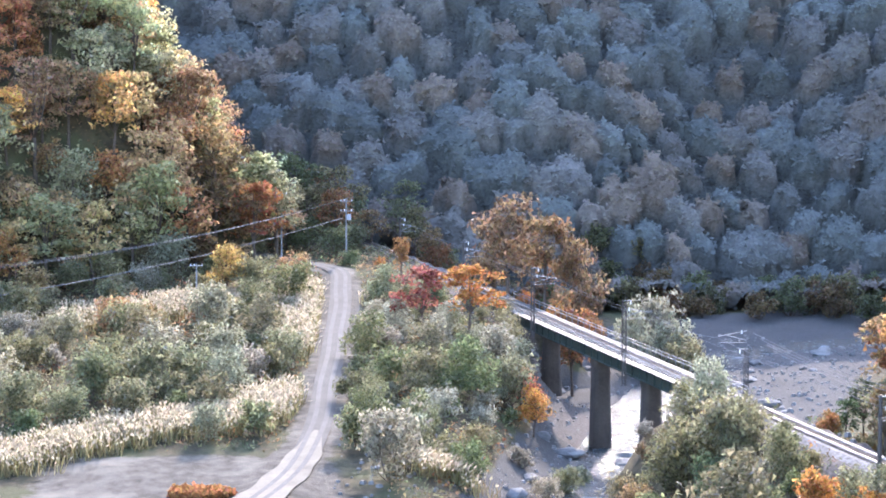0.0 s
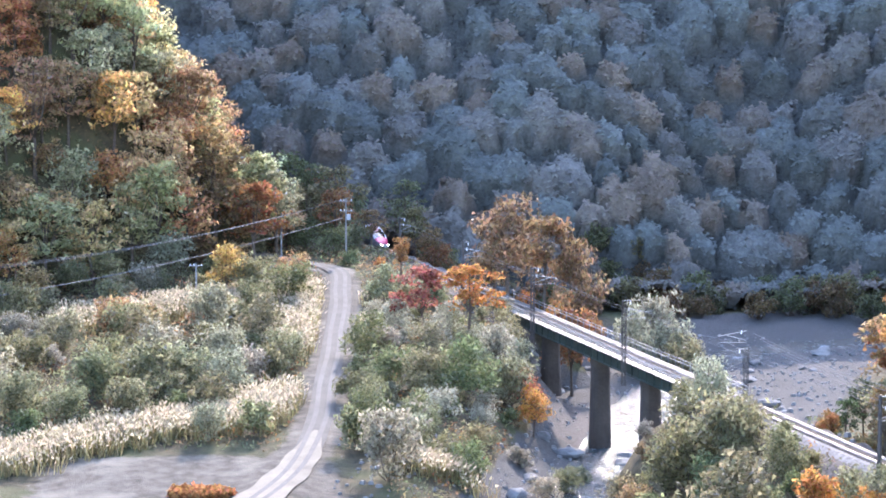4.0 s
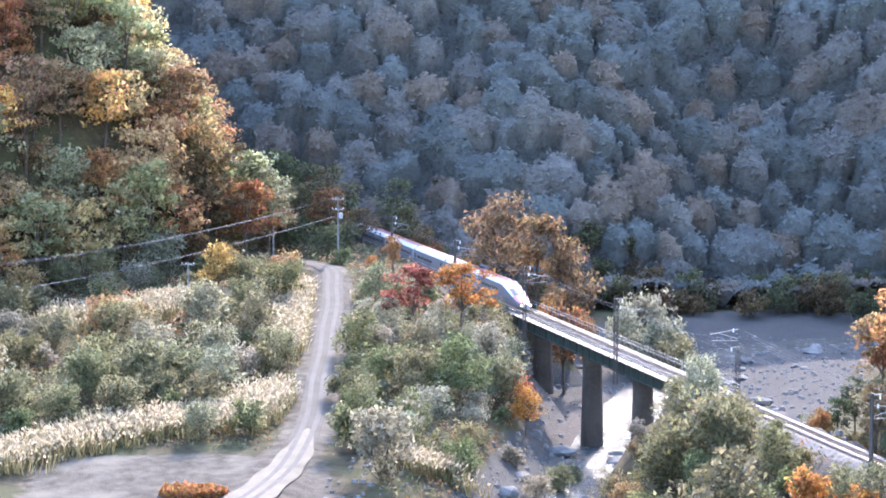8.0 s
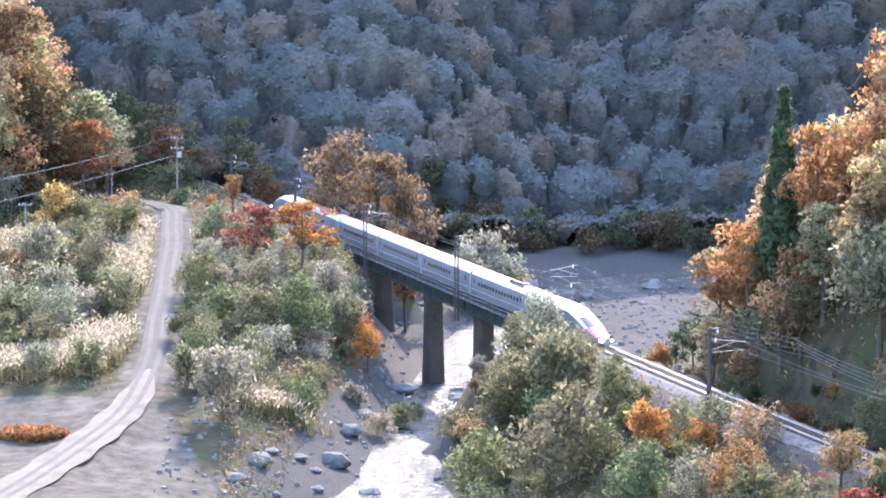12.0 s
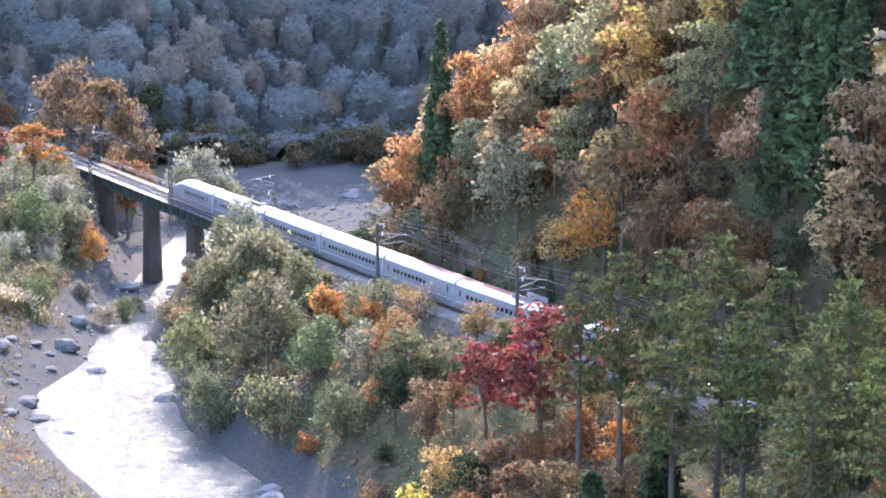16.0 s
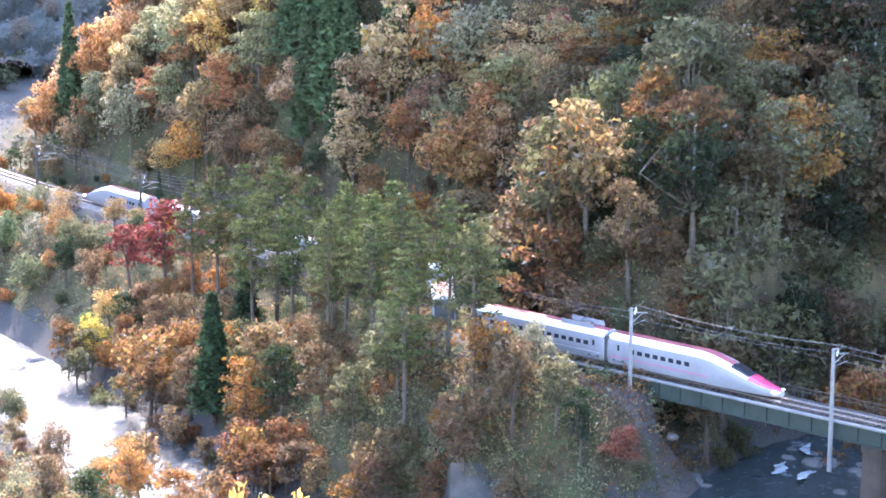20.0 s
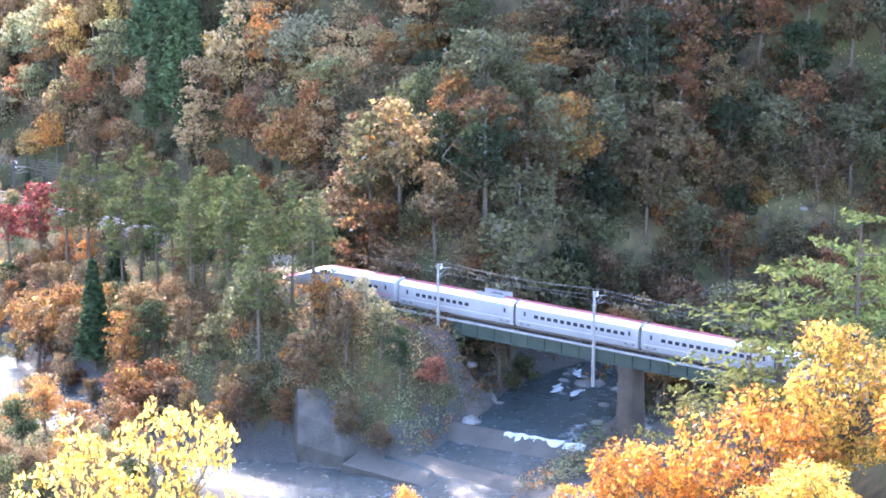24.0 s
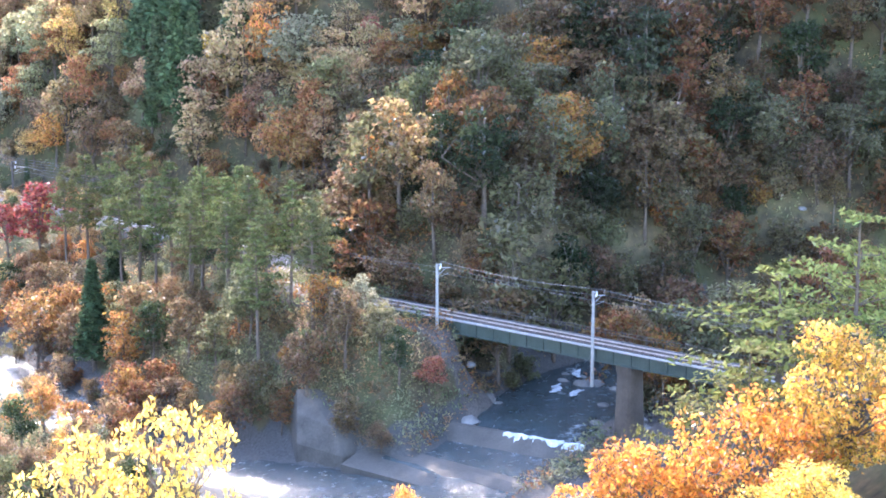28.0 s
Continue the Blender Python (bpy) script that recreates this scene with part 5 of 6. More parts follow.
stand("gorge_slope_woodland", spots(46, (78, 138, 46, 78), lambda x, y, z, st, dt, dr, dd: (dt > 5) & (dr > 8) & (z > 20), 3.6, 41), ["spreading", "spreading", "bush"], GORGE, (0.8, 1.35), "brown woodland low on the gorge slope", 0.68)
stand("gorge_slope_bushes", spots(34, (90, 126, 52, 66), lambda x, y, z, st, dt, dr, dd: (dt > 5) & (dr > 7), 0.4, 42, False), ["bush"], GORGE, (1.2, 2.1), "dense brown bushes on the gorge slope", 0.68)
# both understoreys below have leaf colours raised to pass for sunlit
stand("western_understorey", spots(70, (-82, -28, 335, 402), lambda x, y, z, st, dt, dr, dd: (x < hill_foot(y) + 1) & (z < 60), 2.0, 43, False), ["bush"], ["olive", "brown", "tan", "rust", "grey-green"], (1.0, 1.9), "bushes between the trees of the western hillside", 1.5)
stand("eastern_understorey", spots(70, (44, 88, 140, 262), lambda x, y, z, st, dt, dr, dd: (st > 0) & (dt > 6) & (dr > 9) & (z > 15) & (z < 56), 2.0, 44, False), ["bush"], ["olive", "brown", "tan", "rust", "grey-green"], (1.0, 1.9), "bushes between the trees of the eastern hillside", 1.2)
stand("trackside_thicket", spots(110, (40, 84, 60, 262), lambda x, y, z, st, dt, dr, dd: (st > 0) & (dt > 4.8) & (dt < 15) & (dr > 8), 2.2, 35), ["bush", "spreading", "bush"], GORGE, (0.4, 0.75), "dark thicket along the foot of the slope above the track")
stand("gorge_foot_thicket", spots(70, (60, 140, 36, 78), lambda x, y, z, st, dt, dr, dd: (st > 0) & (dt > 4.5) & (dr > 7.0) & (dr < 22) & (y > 40), 2.2, 37), ["bush", "spreading", "bush"], GORGE, (0.5, 0.8), "thicket at the foot of the gorge")
# 0.75: leaf colours dimmed for the shade under the grove
stand("bank_thicket", spots(90, (20, 54, 42, 150), lambda x, y, z, st, dt, dr, dd: (st < 0) & (dt > 4.5) & (dr > 5.5) & (dr < 19) & (y > 44), 2.6, 36), ["spreading", "bush", "spreading"], GORGE, (0.42, 0.95), "brownish thicket along the gorge bank", 0.75)
# upper slope uses the leaf colours darkened for shade
woodland("upper_woodland", spots(700, (70, 175, -10, 262), lambda x, y, z, st, dt, dr, dd: (st > 0) & (z > 62) & (z < 150), 3.6, 34), 5.0, 4.0, 6, 26, 1.1, (0.8, 1.3), M_GORGE_SHADE, "brownish woodland high on the shaded slope", 34, 0.0)
woodland("ridge_woodland", spots(150, (-110, -40, 330, 425), lambda x, y, z, st, dt, dr, dd: (z > 58), 3.6, 3), 4.6, 4.0, 7, 30, 0.8, (0.8, 1.2), M_SUNLIT_WOODS, "autumn woodland along the western ridge", 3, 0.0)
# leaf colours greyed and kept close together: distance haze put into the base colour
HAZED_HUES = [(0.118, 0.121, 0.113), (0.13, 0.122, 0.108), (0.108, 0.117, 0.108), (0.142, 0.122, 0.102), (0.114, 0.122, 0.115), (0.128, 0.122, 0.112), (0.103, 0.112, 0.106), (0.15, 0.122, 0.096)]


def far_canopy(name, places, box, step, label, seed):
    """The mountain's woods: every tree a cluster of rounded tufts that swell out of the slope, roughened by loose leaves."""
    rng = np.random.default_rng(seed)
    xs, ys = np.arange(box[0], box[1], step), np.arange(box[2], box[3], step * 0.75)
    X, Y = np.meshgrid(xs, ys)
    G = ground_height(X, Y)
    D = np.full(X.shape, 0.5)
    C = np.tile(np.array(HAZED_HUES[0]) * 0.6, (*X.shape, 1))
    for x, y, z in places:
        col = np.array(HAZED_HUES[int(rng.integers(len(HAZED_HUES)))]) * rng.uniform(0.82, 1.15)
        size, high = rng.uniform(2.8, 5.6), rng.uniform(2.2, 3.6)
        for k in range(12):
            r = size * (0.7 if k == 0 else rng.uniform(0.2, 0.42))
            an, off = k * 2.4 + rng.uniform(0, 0.6), 0 if k == 0 else size * rng.uniform(0.3, 0.8)
            cx, cy, rise = x + math.cos(an) * off, y + math.sin(an) * off / 1.46, high + (0 if k == 0 else 0.45 * size - 0.4 * off)
            i0, i1 = np.searchsorted(xs, (cx - r, cx + r))
            j0, j1 = np.searchsorted(ys, (cy - r / 1.46, cy + r / 1.46))
            if i0 == i1 or j0 == j1:
                continue
            d2 = (X[j0:j1, i0:i1] - cx) ** 2 + ((Y[j0:j1, i0:i1] - cy) * 1.46) ** 2
            top = rise + np.sqrt(np.clip(r * r - d2, 0, None))
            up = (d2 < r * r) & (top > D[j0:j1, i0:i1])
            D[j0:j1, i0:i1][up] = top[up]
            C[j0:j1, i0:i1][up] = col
    D += rng.normal(0, 0.22, D.shape)
    nx, ny = len(xs), len(ys)
    v = np.stack([X, Y - 0.66 * D, G + 0.75 * D], -1).reshape(-1, 3)
    a = (np.arange(ny - 1)[:, None] * nx + np.arange(nx - 1)[None]).ravel()
    # the haze-greyed tree colours go onto the canopy
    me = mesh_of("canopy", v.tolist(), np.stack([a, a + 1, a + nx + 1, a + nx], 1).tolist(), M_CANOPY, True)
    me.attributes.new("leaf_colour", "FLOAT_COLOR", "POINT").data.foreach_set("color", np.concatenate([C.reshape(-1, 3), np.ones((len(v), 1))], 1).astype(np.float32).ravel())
    t = thing(name, (0, 0, 0), label, "woodland", kind="stuff")
    part("canopy", me, t)
    k = rng.integers(0, len(v), 190000)
    lv = leaves("loose_leaves", v[k] + rng.normal(0, 0.3, (len(k), 3)), np.tile((0, -0.5, 0.8), (len(k), 1)), 0.62, M_FARLEAF, rng, 1.5, 0.0, 0.4)
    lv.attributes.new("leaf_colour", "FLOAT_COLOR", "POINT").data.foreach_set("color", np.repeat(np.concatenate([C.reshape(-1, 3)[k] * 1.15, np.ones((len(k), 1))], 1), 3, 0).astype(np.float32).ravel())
    part("loose_leaves", lv, t)
    return t


# both thickets: leaf colours scaled down to stand for the mountain's shade
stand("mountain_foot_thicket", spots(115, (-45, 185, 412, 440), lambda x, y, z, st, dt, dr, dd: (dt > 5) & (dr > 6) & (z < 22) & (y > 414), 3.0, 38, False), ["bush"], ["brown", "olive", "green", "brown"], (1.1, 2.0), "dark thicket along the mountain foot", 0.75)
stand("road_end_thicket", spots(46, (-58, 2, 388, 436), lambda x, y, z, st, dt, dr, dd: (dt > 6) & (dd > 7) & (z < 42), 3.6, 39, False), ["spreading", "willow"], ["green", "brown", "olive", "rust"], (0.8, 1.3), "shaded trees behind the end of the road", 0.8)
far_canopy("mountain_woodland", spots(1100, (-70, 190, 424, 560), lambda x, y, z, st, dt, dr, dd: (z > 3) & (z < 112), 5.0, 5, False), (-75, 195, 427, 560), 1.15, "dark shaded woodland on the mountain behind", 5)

strew(spots(30, (2, 50, 18, 84), lambda x, y, z, st, dt, dr, dd: (dt > 4.5) & (dr > 8.0) & (z > 13), 3.4, 18), ["round", "bush", "round", "willow", "tall"], SHADY, (0.45, 0.8), "on the gorge bank")
strew(spots(24, (12, 52, 40, 125), lambda x, y, z, st, dt, dr, dd: (st < 0) & (dt > 5) & (dr > 7.5), 3.2, 17), ["round", "bush", "willow"], SHADY, (0.4, 0.75), "on the gorge bank")
under = spots(50, (25, 74, 55, 188), lambda x, y, z, st, dt, dr, dd: (st < 0) & (dt > 4.5) & (dr > 10), 4.0, 6)
strew(under, ["round", "tall", "bush", "willow"], SHADY, (0.45, 0.75), "in the railway grove")
strew(spots(95, (-85, -18, 266, 366), lambda x, y, z, st, dt, dr, dd: (x > hill_foot(y) - 6) & (dr > 11) & (dd > 4.5) & (near(TALL_GRASS[0], x, y)[0] > 4.5) & (near(TALL_GRASS[1], x, y)[0] > 4.0), 3.9, 8), ["bush", "bush", "willow"], ["grey-green", "silvery", "grey-green", "olive", "olive", "tan", "grey-green"], (0.75, 1.3), "in the overgrown field")
stand("river_bank_thicket", spots(85, (-12, 30, 205, 350), lambda x, y, z, st, dt, dr, dd: (st < 0) & (dt > 4.5) & (dr > 11.5) & (dd > 4.2) & ((y > 262) | (x > 16)), 3.6, 9), ["bush", "willow", "bush"], ["grey-green", "silvery", "green", "olive"], (0.55, 0.95), "grey-green thicket along the river bank")
strew(spots(34, (10, 36, 232, 272), lambda x, y, z, st, dt, dr, dd: (st < 0) & (dt > 3.2) & (dr > 6.8) & (z > 4.5), 2.8, 15), ["willow", "bush"], ["grey-green", "olive", "grey-green", "silvery", "tan"], (0.5, 0.85), "at the bridge end")
stand("railway_bank_thicket", spots(60, (12, 50, 200, 263), lambda x, y, z, st, dt, dr, dd: (st < 0) & (dt > 3.8) & (dr > 9.5), 3.2, 14), ["bush", "willow", "bush"], ["grey-green", "olive", "green", "grey-green", "tan"], (0.5, 0.9), "grey-green thicket on the railway bank")
strew(spots(16, (-16, 26, 345, 428), lambda x, y, z, st, dt, dr, dd: (dt > 5.5) & (dr > 15) & (dd > 5), 4.5, 10), ["round", "bush", "tall"], SHADY, (0.5, 0.8), "at the mountain foot")


def undergrowth(name, n, box, test, size, height, mat, label, seed, lean=0.35, stretch=1.8):
    rng = np.random.default_rng(seed)
    x, y = rng.uniform(box[0], box[1], n * 2), rng.uniform(box[2], box[3], n * 2)
    z = ground_height(x, y)
    dt, _, st = near(RAIL, x, y)
    ok = test(x, y, z, st, dt, near(RIVER, x, y)[0], near(ROAD, x, y)[0])
    p = np.stack([x[ok], y[ok], z[ok]], 1)[:n]
    clump = 0.6 + 0.9 * (waves(p[:, 0], p[:, 1], 2.2, 0.3) + 1) * 0.5
    p[:, 2] += rng.uniform(0, 1, len(p)) ** 1.3 * height * clump
    o = rng.normal(0, 0.5, (len(p), 3)) + (0, -0.1, 0.6)
    me = leaves(name, p, o, size, mat, rng, stretch)
    return tagged(new(name, me), label, "undergrowth", kind="stuff")


undergrowth("undergrowth", 95000, (-90, 75, 55, 400), lambda x, y, z, st, dt, dr, dd: (dt > 3.6) & (dr > 11) & (dd > 3.0) & (st < 0) & ~((y < 264) & (x < -6)), 0.27, 1.3, M_UNDER_LEAF, "low undergrowth of weeds and dry grass", 11)
undergrowth("hillside_undergrowth", 85000, (40, 150, -30, 265), lambda x, y, z, st, dt, dr, dd: (dt > 5) & (dr > 9) & (st > 0), 0.3, 1.6, M_UNDER_LEAF, "low undergrowth on the eastern slope", 12)
undergrowth("gorge_undergrowth", 50000, (0, 75, 10, 84), lambda x, y, z, st, dt, dr, dd: (dr > 8.5) & (z > 13.5), 0.25, 1.8, M_UNDER_LEAF, "bushes on the gorge bank", 13)


def pampas(name, n, line, half, label, seed):
    """Silver grass: arching blades and pale feathery plumes."""
    rng = np.random.default_rng(seed)
    ln = np.array(line)
    quads, plumes = [], []
    for _ in range(n):
        u = rng.uniform(0, len(ln) - 1)
        i = min(int(u), len(ln) - 2)
        c = ln[i] + (ln[i + 1] - ln[i]) * (u - i) + rng.normal(0, half * 0.5, 2)
        if near(ROAD, c[:1], c[1:])[0][0] < 3:
            continue
        z = float(ground_height(c[:1], c[1:])[0])
        for k in range(9):
            b = np.array([c[0] + rng.normal(0, 0.35), c[1] + rng.normal(0, 0.35), z])
            d = rng.normal(0, 0.35, 2)
            h = rng.uniform(1.1, 2.0)
            tip = b + (d[0], d[1], h)
            w = np.array([rng.normal(), rng.normal(), 0])
            w = w / (np.linalg.norm(w) + 1e-6) * 0.06
            quads.append(np.stack([b - w, b + w, tip + w * 0.5, tip - w * 0.5]))
            if k < 7:
                pw = np.array([rng.normal(), rng.normal(), 0])
                pw = pw / (np.linalg.norm(pw) + 1e-6) * rng.uniform(0.07, 0.17)
                e = tip + (d[0] * 0.6 + rng.normal(0, 0.1), d[1] * 0.6, rng.uniform(0.25, 0.55))
                m = (tip + e) / 2
                plumes.append(np.stack([tip, m - pw, e, m + pw]))
    g = thing(name, (0, 0, 0), label, "grass", kind="stuff")
    blades = part("blades", quads_mesh("blades", np.array(quads), M_BLADE), g)
    part("plumes", quads_mesh("plumes", np.array(plumes), M_PLUME), g, "pale feathery plumes")
    return g


M_BLADE = foliage("grass_blades", 0.5, 0.1, tint=(0.26, 0.22, 0.11))
M_PLUME = foliage("plumes", 0.6, 0.05, tint=(0.47, 0.40, 0.285), even=0.7)
pampas("pampas_grass", 2100, PAMPAS_UPPER, 6.0, "band of tall silver grass with white plumes", 21)
pampas("pampas_grass", 1600, PAMPAS_LOWER, 4.6, "band of tall silver grass with white plumes", 22)
pampas("pampas_grass", 150, [(-3, 258), (3, 260)], 2.5, "clump of silver grass on the gravel", 23)
undergrowth("orange_grass", 2600, (-29, -22, 244, 249), lambda x, y, z, st, dt, dr, dd: ((x + 25.5) / 3.5) ** 2 + ((y - 246.5) / 2.2) ** 2 < 1, 0.35, 0.8, foliage("orange_grass", 0.5, 0.05, tint=(0.36, 0.17, 0.07)), "patch of dry orange grass on the dirt", 24)

# ---- poles and wires of the farm road ----
def utility_pole(x, y, top, label, arms):
    z = float(ground_height(np.array([x]), np.array([y]))[0])
    p = thing("utility_pole", (x, y, z), label, "utility pole", "utility poles")
    H = top - z
    part("post", Shape().tube([(0, 0, -0.5), (0, 0, H)], [0.17, 0.11], 10).mesh("post", M_POLE), p)
    for k in range(arms):
        a = part("crossarm", Shape().box((0.0, 0, H - 0.4 - 1.6 * k), (2.0, 0.12, 0.12)).mesh("crossarm", M_STEEL), p)
        for sx in (-0.85, -0.3, 0.85):
            part("insulator", Shape().tube([(sx, 0, H - 0.34 - 1.6 * k), (sx, 0, H - 0.08 - 1.6 * k)], [0.08, 0.05], 6).mesh("insulator", M_CERAMIC), a)
    if arms > 1:
        part("transformer", Shape().tube([(0.45, -0.25, H - 3.4), (0.45, -0.25, H - 2.5)], 0.32, 12).mesh("transformer", M_GREY), p, "grey drum transformer")
    return p


utility_pole(-15.5, 378.4, 28.4, "grey concrete utility pole with crossarms and a transformer", 2)
utility_pole(-26.2, 382.9, 29.2, "slim grey utility pole at the hill foot", 1)
utility_pole(-36.2, 345.9, 21.6, "short dark wooden pole in the field", 1)
utility_pole(-70.5, 322.5, 23.4, "grey concrete utility pole at the field edge", 2)
for k in range(3):
    wire("power_line", [(-15.5 + 0.3 * k, 378.4 + 0.8 * (k - 1), 28.5), (-70.0, 322.5 + 0.8 * (k - 1), 22.7 + 0.15 * k)], 1.7, 0.02, "sagging overhead power line", M_WIRE, "power lines")
for k in range(2):
    wire("phone_line", [(-16.0, 377.9 + 0.5 * k, 25.3), (-69.5, 318.0 + 0.5 * k, 18.8)], 1.2, 0.028, "sagging overhead telephone line", M_WIRE, "power lines")

# ---- sleepers ----
sl = Shape().box((0, 0, 0), (2.3, 0.22, 0.18)).mesh("sleeper", M_SLEEPER)
for s in list(np.arange(SB0 + 0.4, SB1, 0.68)) + list(np.arange(NB0 + 0.4, NB1, 0.68)):
    part("sleeper", sl, railway, m=frame_at(s, 0, -0.27))
sh = Shape()
for s in list(np.arange(S_BEG + 60, SB0, 0.7)) + list(np.arange(SB1 + 0.3, s_at_y(180), 0.7)):
    m = frame_at(s, 0, -0.62 + 0.35)
    sh.box(m.translation, (2.3, 0.24, 0.2), m.to_3x3().to_4x4())
part("sleepers_on_ballast", sh.mesh("sleepers", M_SLEEPER), railway)["kind"] = "stuff"
part("ballast_bed", sweep(SB1 - 2, s_at_y(58), 2.5, [(-2.6, -0.85), (2.6, -0.85), (1.7, -0.3), (-1.7, -0.3)]).mesh("ballast_bed", M_BALLAST), railway)
part("ballast_bed", sweep(S_BEG, SB0 + 1.5, 2.5, [(-2.6, -0.85), (2.6, -0.85), (1.7, -0.3), (-1.7, -0.3)]).mesh("ballast_bed", M_BALLAST), railway)

# ---- weirs and walls of the upper river ----
def slab(name, a, b, z, down, wide, slope_w, label):
    """A weir from a to b: crest at z, flat for wide metres, then a slope falling to z - down; downstream is to the right of a to b."""
    a, b = Vector((*a, 0)), Vector((*b, 0))
    d = (b - a).normalized()
    r = Vector((d.y, -d.x, 0))
    prof = [(-0.5, -3.0), (-0.4, 0.0), (wide, 0.0), (wide + slope_w, -down), (wide + slope_w, -3.0)]
    rings = [[p + r * u + Vector((0, 0, z + w)) for u, w in prof] for p in [a.lerp(b, k / 6) for k in range(7)]]
    return tagged(new(name, Shape().loft(rings).mesh(name, M_CONC)), label, "weir")


slab("weir", (50.6, 36.0), (62.8, 8.0), 13.92, 1.3, 1.2, 5.0, "low sloping concrete weir across the river")
slab("weir", (60.5, 36.4), (73.0, 16.5), 15.22, 1.6, 0.5, 2.6, "upper concrete weir with water spilling over")
d0, d1 = Vector((65.5, 28.6, 15.3)), Vector((71.5, 19.0, 15.3))
rr = Vector(((d1 - d0).y, -(d1 - d0).x, 0)).normalized()
rng_f = np.random.default_rng(31)
fv, ff = [], []
for i in range(25):
    c = d0.lerp(d1, i / 24)
    for u, w in ((0.2, 0.03), (0.6, 0.06), (1.0, -0.5), (1.4, -0.9), (1.9, -1.2)):
        fv.append(c + rr * (u + rng_f.uniform(-0.35, 0.35)) + Vector((0, 0, w + rng_f.uniform(0, 0.12))))
for i in range(24):
    for k in range(4):
        ff.append((i * 5 + k, i * 5 + k + 1, i * 5 + k + 6, i * 5 + k + 5))
tagged(new("falling_water", mesh_of("falling_water", fv, ff, M_FOAM, True)), "white water spilling over the weir", "water", kind="stuff")


def block(at, size, turn, taper, label):
    m = Matrix.Rotation(radians(turn), 4, "Z")
    sh = Shape().box((0, 0, 0), size, m, taper)
    ob = new("retaining_block", sh.mesh("retaining_block", M_CONC))
    bv = ob.modifiers.new("edge", "BEVEL")
    bv.width, bv.segments = 0.15, 2
    ob.location = at
    return tagged(ob, label, "retaining wall", "concrete blocks along the river")


wedge = Shape().loft([[(42.5, 41.6, 8), (45.5, 34.5, 8), (51.3, 35.8, 8), (52.5, 46, 8), (44, 49, 8)], [(42.7, 42, 13.2), (45.8, 34.9, 13.0), (51.0, 36.1, 13.4), (51.5, 46, 15), (44.5, 48.5, 15)],
                     [(43.6, 44, 16.6), (46.0, 37.6, 16.0), (49.9, 38.1, 16.6), (50.5, 45, 18.6), (45.2, 47.5, 18.6)]])
wob = tagged(new("retaining_block", wedge.mesh("retaining_block", M_CONC)), "large sloping weathered concrete retaining block on the bank", "retaining wall", "concrete blocks along the river")
wbv = wob.modifiers.new("edge", "BEVEL")
wbv.width, wbv.segments = 0.18, 2
block((57.0, 36.2, 14.0), (3.4, 3.2, 3.6), -30, 0.8, "small concrete block at the weir's end")
block((62.5, 42.0, 17.2), (5.0, 4.0, 8.4), -26, 0.9, "tall concrete abutment wall under the bridge")
block((71.0, 47.5, 15.6), (6.0, 3.0, 4.4), -30, 0.85, "low concrete bank wall by the river")
block((67.5, 9.0, 14.2), (3.0, 8.0, 4.4), -24, 0.75, "stone-faced concrete wall at the weir's end")

# ---- boulders ----
def boulder_mesh(seed):
    rng = np.random.default_rng(seed)
    bm = bmesh.new()
    bmesh.ops.create_icosphere(bm, subdivisions=2, radius=1.0)
    for v in bm.verts:
        n = noise.noise(v.co * 1.3 + Vector((seed * 3.1, 0, 0)))
        v.co *= 1 + 0.35 * n
        v.co.z *= 0.62
    me = bpy.data.meshes.new("boulder")
    bm.to_mesh(me)
    bm.free()
    me.materials.append(M_ROCK)
    return me


ROCKS = [boulder_mesh(i) for i in range(5)]
STREAM_ROCKS = spots(60, (-4, 40, 60, 320), lambda x, y, z, st, dt, dr, dd: (dr < 7.5) & (dr > 2), 1.0, 44, False)
rapids = spots(55, (84, 106, 24, 46), lambda x, y, z, st, dt, dr, dd: dr < 12, 0.9, 45, False)
rock_spots = [(x, y, z + 0.5) for x, y, z in rapids] + [(x, y, z + 0.35) for x, y, z in STREAM_ROCKS] + spots(75, (60, 135, 15, 75), lambda x, y, z, st, dt, dr, dd: (dr < 15) & (dr > 1) & ~((x < 70) & (dr < 7)), 1.6, 41, False) + spots(90, (-10, 75, 205, 400), lambda x, y, z, st, dt, dr, dd: (dr < 22) & (dr > 7.5), 2.5, 42, False)
for x, y, z in rock_spots:
    s = RNG.uniform(0.35, 1.3) ** 1.4
    ob = tagged(new("boulder", ROCKS[int(RNG.integers(5))]), "grey weathered boulder in the river bed", "boulder", "boulders")
    ob.matrix_basis = Matrix.Translation((x, y, z + 0.12 * s)) @ Matrix.Rotation(RNG.uniform(0, 6.28), 4, "Z") @ Matrix.Diagonal((s * RNG.uniform(0.8, 1.5), s, s * RNG.uniform(0.7, 1.1), 1))
pb = spots(1500, (-12, 80, 205, 400), lambda x, y, z, st, dt, dr, dd: (dr < 30) & (dr > 4.5), 0.7, 43, False)
sh = Shape()
for x, y, z in pb:
    s = RNG.uniform(0.4, 1.6)
    sh.box((x, y, z + 0.05), (0.5 * s, 0.4 * s, 0.32 * s), Matrix.Rotation(RNG.uniform(0, 6.28), 4, "Z"), 0.6)
tagged(new("river_cobbles", sh.mesh("river_cobbles", M_ROCK)), "scattered grey cobbles on the gravel bars", "cobbles", kind="stuff")

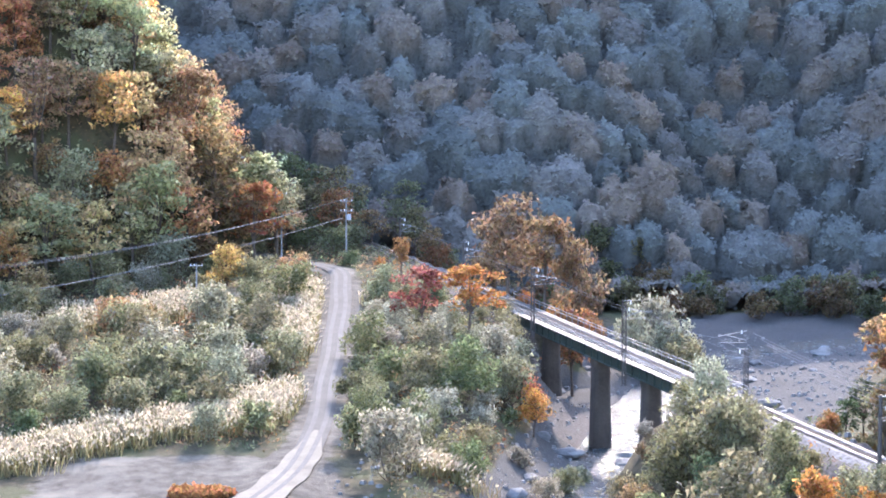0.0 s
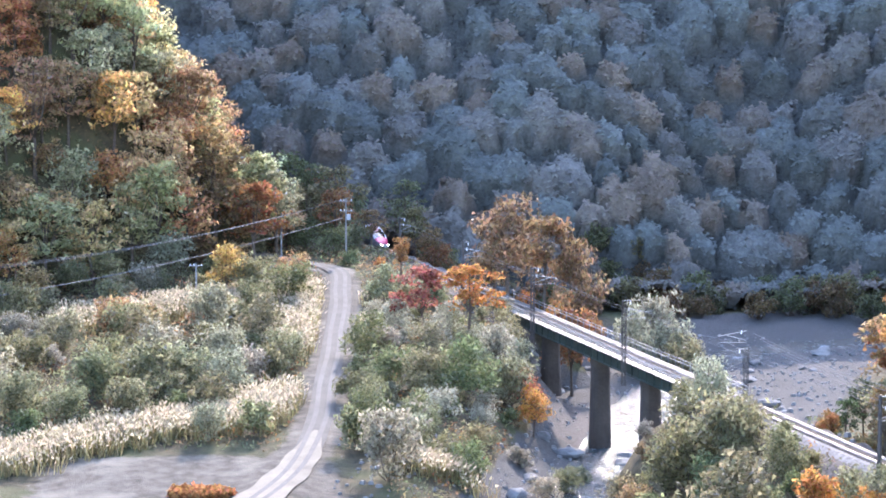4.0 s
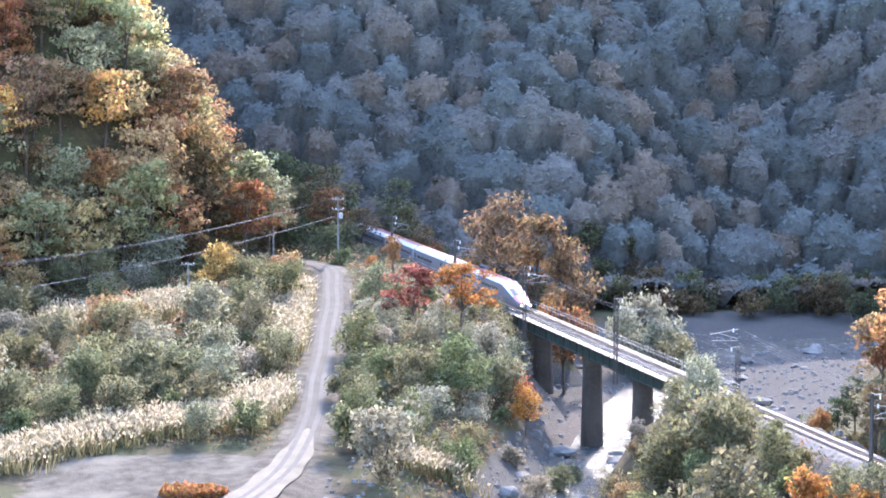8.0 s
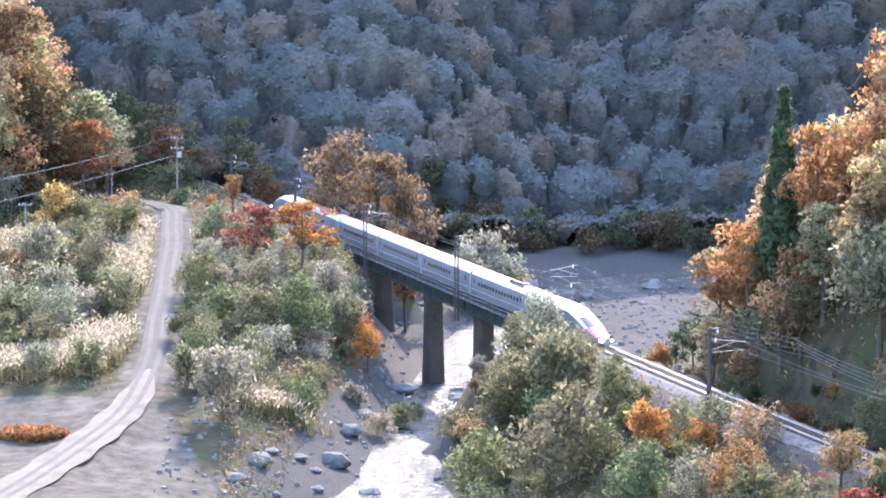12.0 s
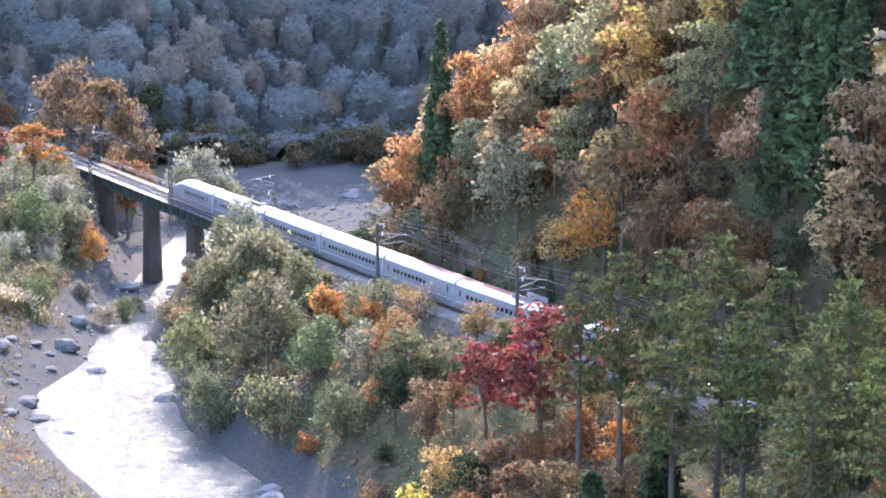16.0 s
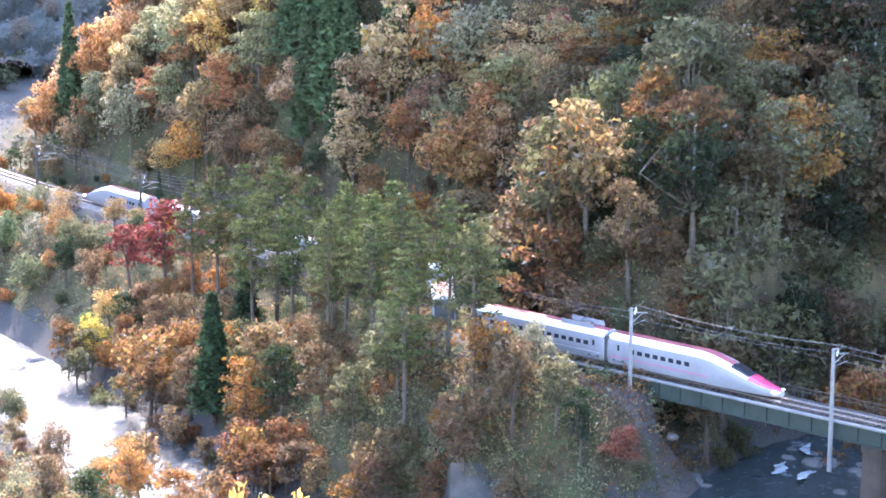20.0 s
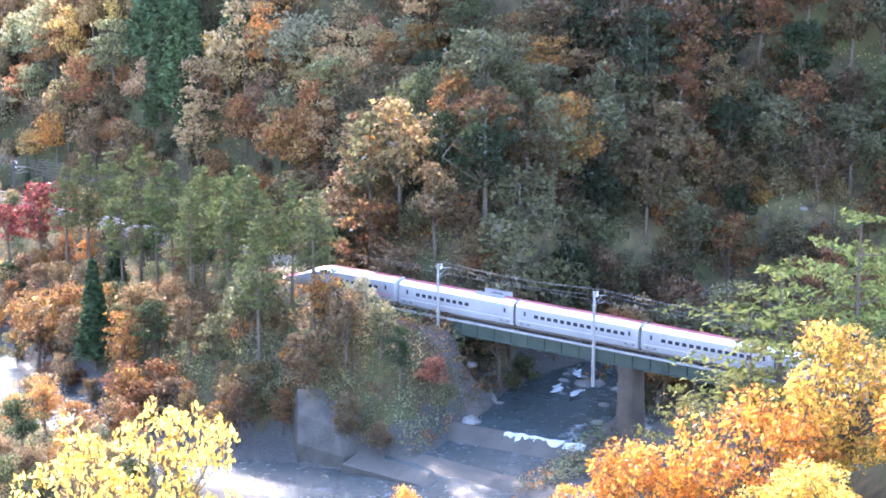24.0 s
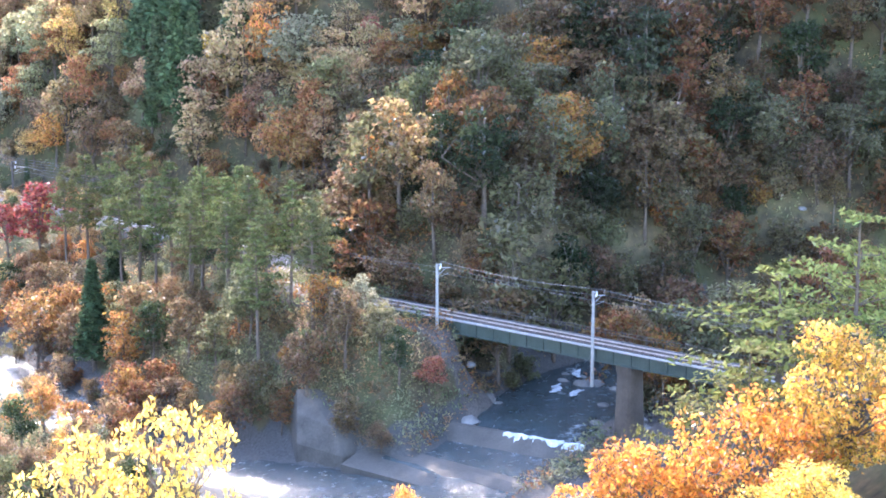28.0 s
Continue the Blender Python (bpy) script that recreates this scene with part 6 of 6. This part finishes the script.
# ---- white water among the rocks ----
def riffle(x, y, z, long, wide, turn, seed):
    rng = np.random.default_rng(seed)
    m = Matrix.Translation((x, y, z)) @ Matrix.Rotation(radians(turn), 4, "Z")
    fv, ff = [], []
    n = 14
    for i in range(n + 1):
        u = i / n
        half = wide * (0.25 + math.sin(math.pi * u)) * rng.uniform(0.35, 1.0)
        mid = wide * 0.6 * math.sin(u * 5 + seed)
        for k in range(4):
            fv.append(m @ Vector((long * (u - 0.5), mid + half * (k / 1.5 - 1), 0.18 * rng.uniform(0, 1) * (0 < k < 3))))
    for i in range(n):
        for k in range(3):
            ff.append((i * 4 + k, i * 4 + k + 1, i * 4 + k + 5, i * 4 + k + 4))
    tagged(new("white_water", mesh_of("white_water", fv, ff, M_FOAM, True)), "patch of white water in the rapids", "water", kind="stuff")


for k, (x, y, long, wide, turn) in enumerate([(79.8, 41.3, 4.5, 0.7, 35), (81, 38.2, 3.5, 0.6, 20), (85.9, 46, 4.0, 0.5, 60), (96.0, 38.5, 4.5, 0.8, 15), (92, 41, 3.0, 0.5, 30)]):
    riffle(x, y, 15.62, long, wide, turn, 60 + k)

# ---- trees on the viewer's bank ----
def leafy(seed, h, rx, rz, nl, per, size, stretch, loose=0.62):
    rng = np.random.default_rng(seed)
    t = thing("tree", (0, 0, 0), "tree", "tree")
    zc = h - rz
    cs, rs = lobes(rng, nl, rx, rz, zc, 0.45)
    rs = rs * loose
    sh = Shape()
    fork = np.array([0.0, 0.0, h * 0.4])
    sh.tube([(0, 0, -1), (0.2, 0.1, h * 0.2), tuple(fork)], [h * 0.018, h * 0.015, h * 0.012], 8)
    for c in cs:
        limbs(rng, sh, fork, [c], h * 0.006)
        for _ in range(4):
            e = c + rng.normal(0, 1, 3) * rs.mean() * 0.8
            sh.tube([tuple(c), tuple((c + e) / 2 + rng.normal(0, 0.15, 3)), tuple(e)], [0.06, 0.04, 0.015], 4)
    part("trunk", sh.mesh("trunk", M_BARK), t, "dark trunk and twigs")
    p, o = lobe_points(rng, cs, rs, per, 0.9)
    o = o * (0.6, 0.6, 0.3)
    part("crown", leaves("crown", p, o, size, M_BANKLEAF, rng, stretch, 0.0, 0.8, 4), t)
    return t


M_BANKLEAF = foliage("bank_leaves", 0.72, 0.12)
BANK = [leafy(101 + i, 21.0, 9.6, 9.0, 64, 135, 0.32, 1.8) for i in range(3)] + [leafy(111 + i, 21.0, 11.2, 9.4, 66, 30, 0.42, 2.1, 0.42) for i in range(2)]
ROUND_BANK = [(48.8, -28.3, 0.93, 1.0, "bright orange"), (59.5, -32.9, 1.08, 0.95, "bright orange"), (69.5, -35.1, 1.04, 0.98, "bright gold"), (57.2, -46.0, 0.72, 1.1, "yellow"), (70.5, -50, 0.85, 1.0, "bright orange"), (24.2, -27.3, 0.84, 0.5, "bright orange")]
LOOSE_BANK = [(9.8, -3.0, 1.15, 0.66, "yellow"), (-1.5, -4.5, 1.06, 0.75, "yellow")]
for bases, rows in ((BANK[:3], ROUND_BANK), (BANK[3:], LOOSE_BANK)):
    for i, (x, y, s, sq, hue) in enumerate(rows):
        z = float(ground_height(np.array([x]), np.array([y]))[0])
        m = Matrix.Translation((x, y, z)) @ Matrix.Rotation(i * 1.9, 4, "Z") @ Matrix.Diagonal((s * sq, s * sq, s, 1))
        t = bases[i] if i < len(bases) else copy_thing(bases[i % len(bases)], m)
        t.matrix_basis = m
        for ob in t.children:
            ob.color = (*[min(c * 1.45, 0.8) for c in HUES[hue]], 1)
        tagged(t, f"{hue} leafy tree with autumn leaves on the near river bank", "tree")
# near-bank pines take a paler needle colour for the sun on them
for x, y, s, sq in ((72.4, -20.0, 1.9, 1.35), (80.8, -21.1, 1.95, 1.1), (90, -18, 2.0, 1.2), (60.1, -18.8, 1.5, 0.6), (66, -24, 1.55, 1.2)):
    plant("bank_pine", x, y, s, "bright pine", "on the near river bank", squash=sq)


def motions():
    # nose of the train along the line, by time
    s_ref = s_at_y(267.9)
    us = [(-2.0, -22.0 * 13 + 2.5), (8.0, -63.5), (15.0, 86.0), (20.0, 22.2 * 9), (22.0, 22.2 * 9 + 46.8), (25.0, 22.2 * 9 + 111.8), (40.0, 22.2 * 9 + 111.8 + 23.0 * 15)]
    h0, h1 = s_at_y(184) - s_ref, s_at_y(66) - s_ref       # hidden stretch behind the grove
    n0 = s_at_y(29.5) - s_ref                              # nose at 20 s
    u1 = 22.2 * 9 - (n0 - h1)
    for car, back in CARS:
        rows = []
        for k in range(0, 281, 2):
            t = k / 10
            u = float(np.interp(t, [a for a, _ in us], [b for _, b in us])) - back
            s = float(np.interp(u, [-2000, h0, u1, u1 + 2000], [-2000, h0, h1, h1 + 2000])) + s_ref
            if s < 8:
                m = frame_at(8)
                m.translation += (frame_at(8).col[1].to_3d()) * (s - 8)
            elif s > RS[-1] - 8:
                m = frame_at(RS[-1] - 8)
                m.translation += m.col[1].to_3d() * (s - RS[-1] + 8)
            else:
                m = frame_at(s)
            rows.append((t, m))
        walk(car, rows)


motions()
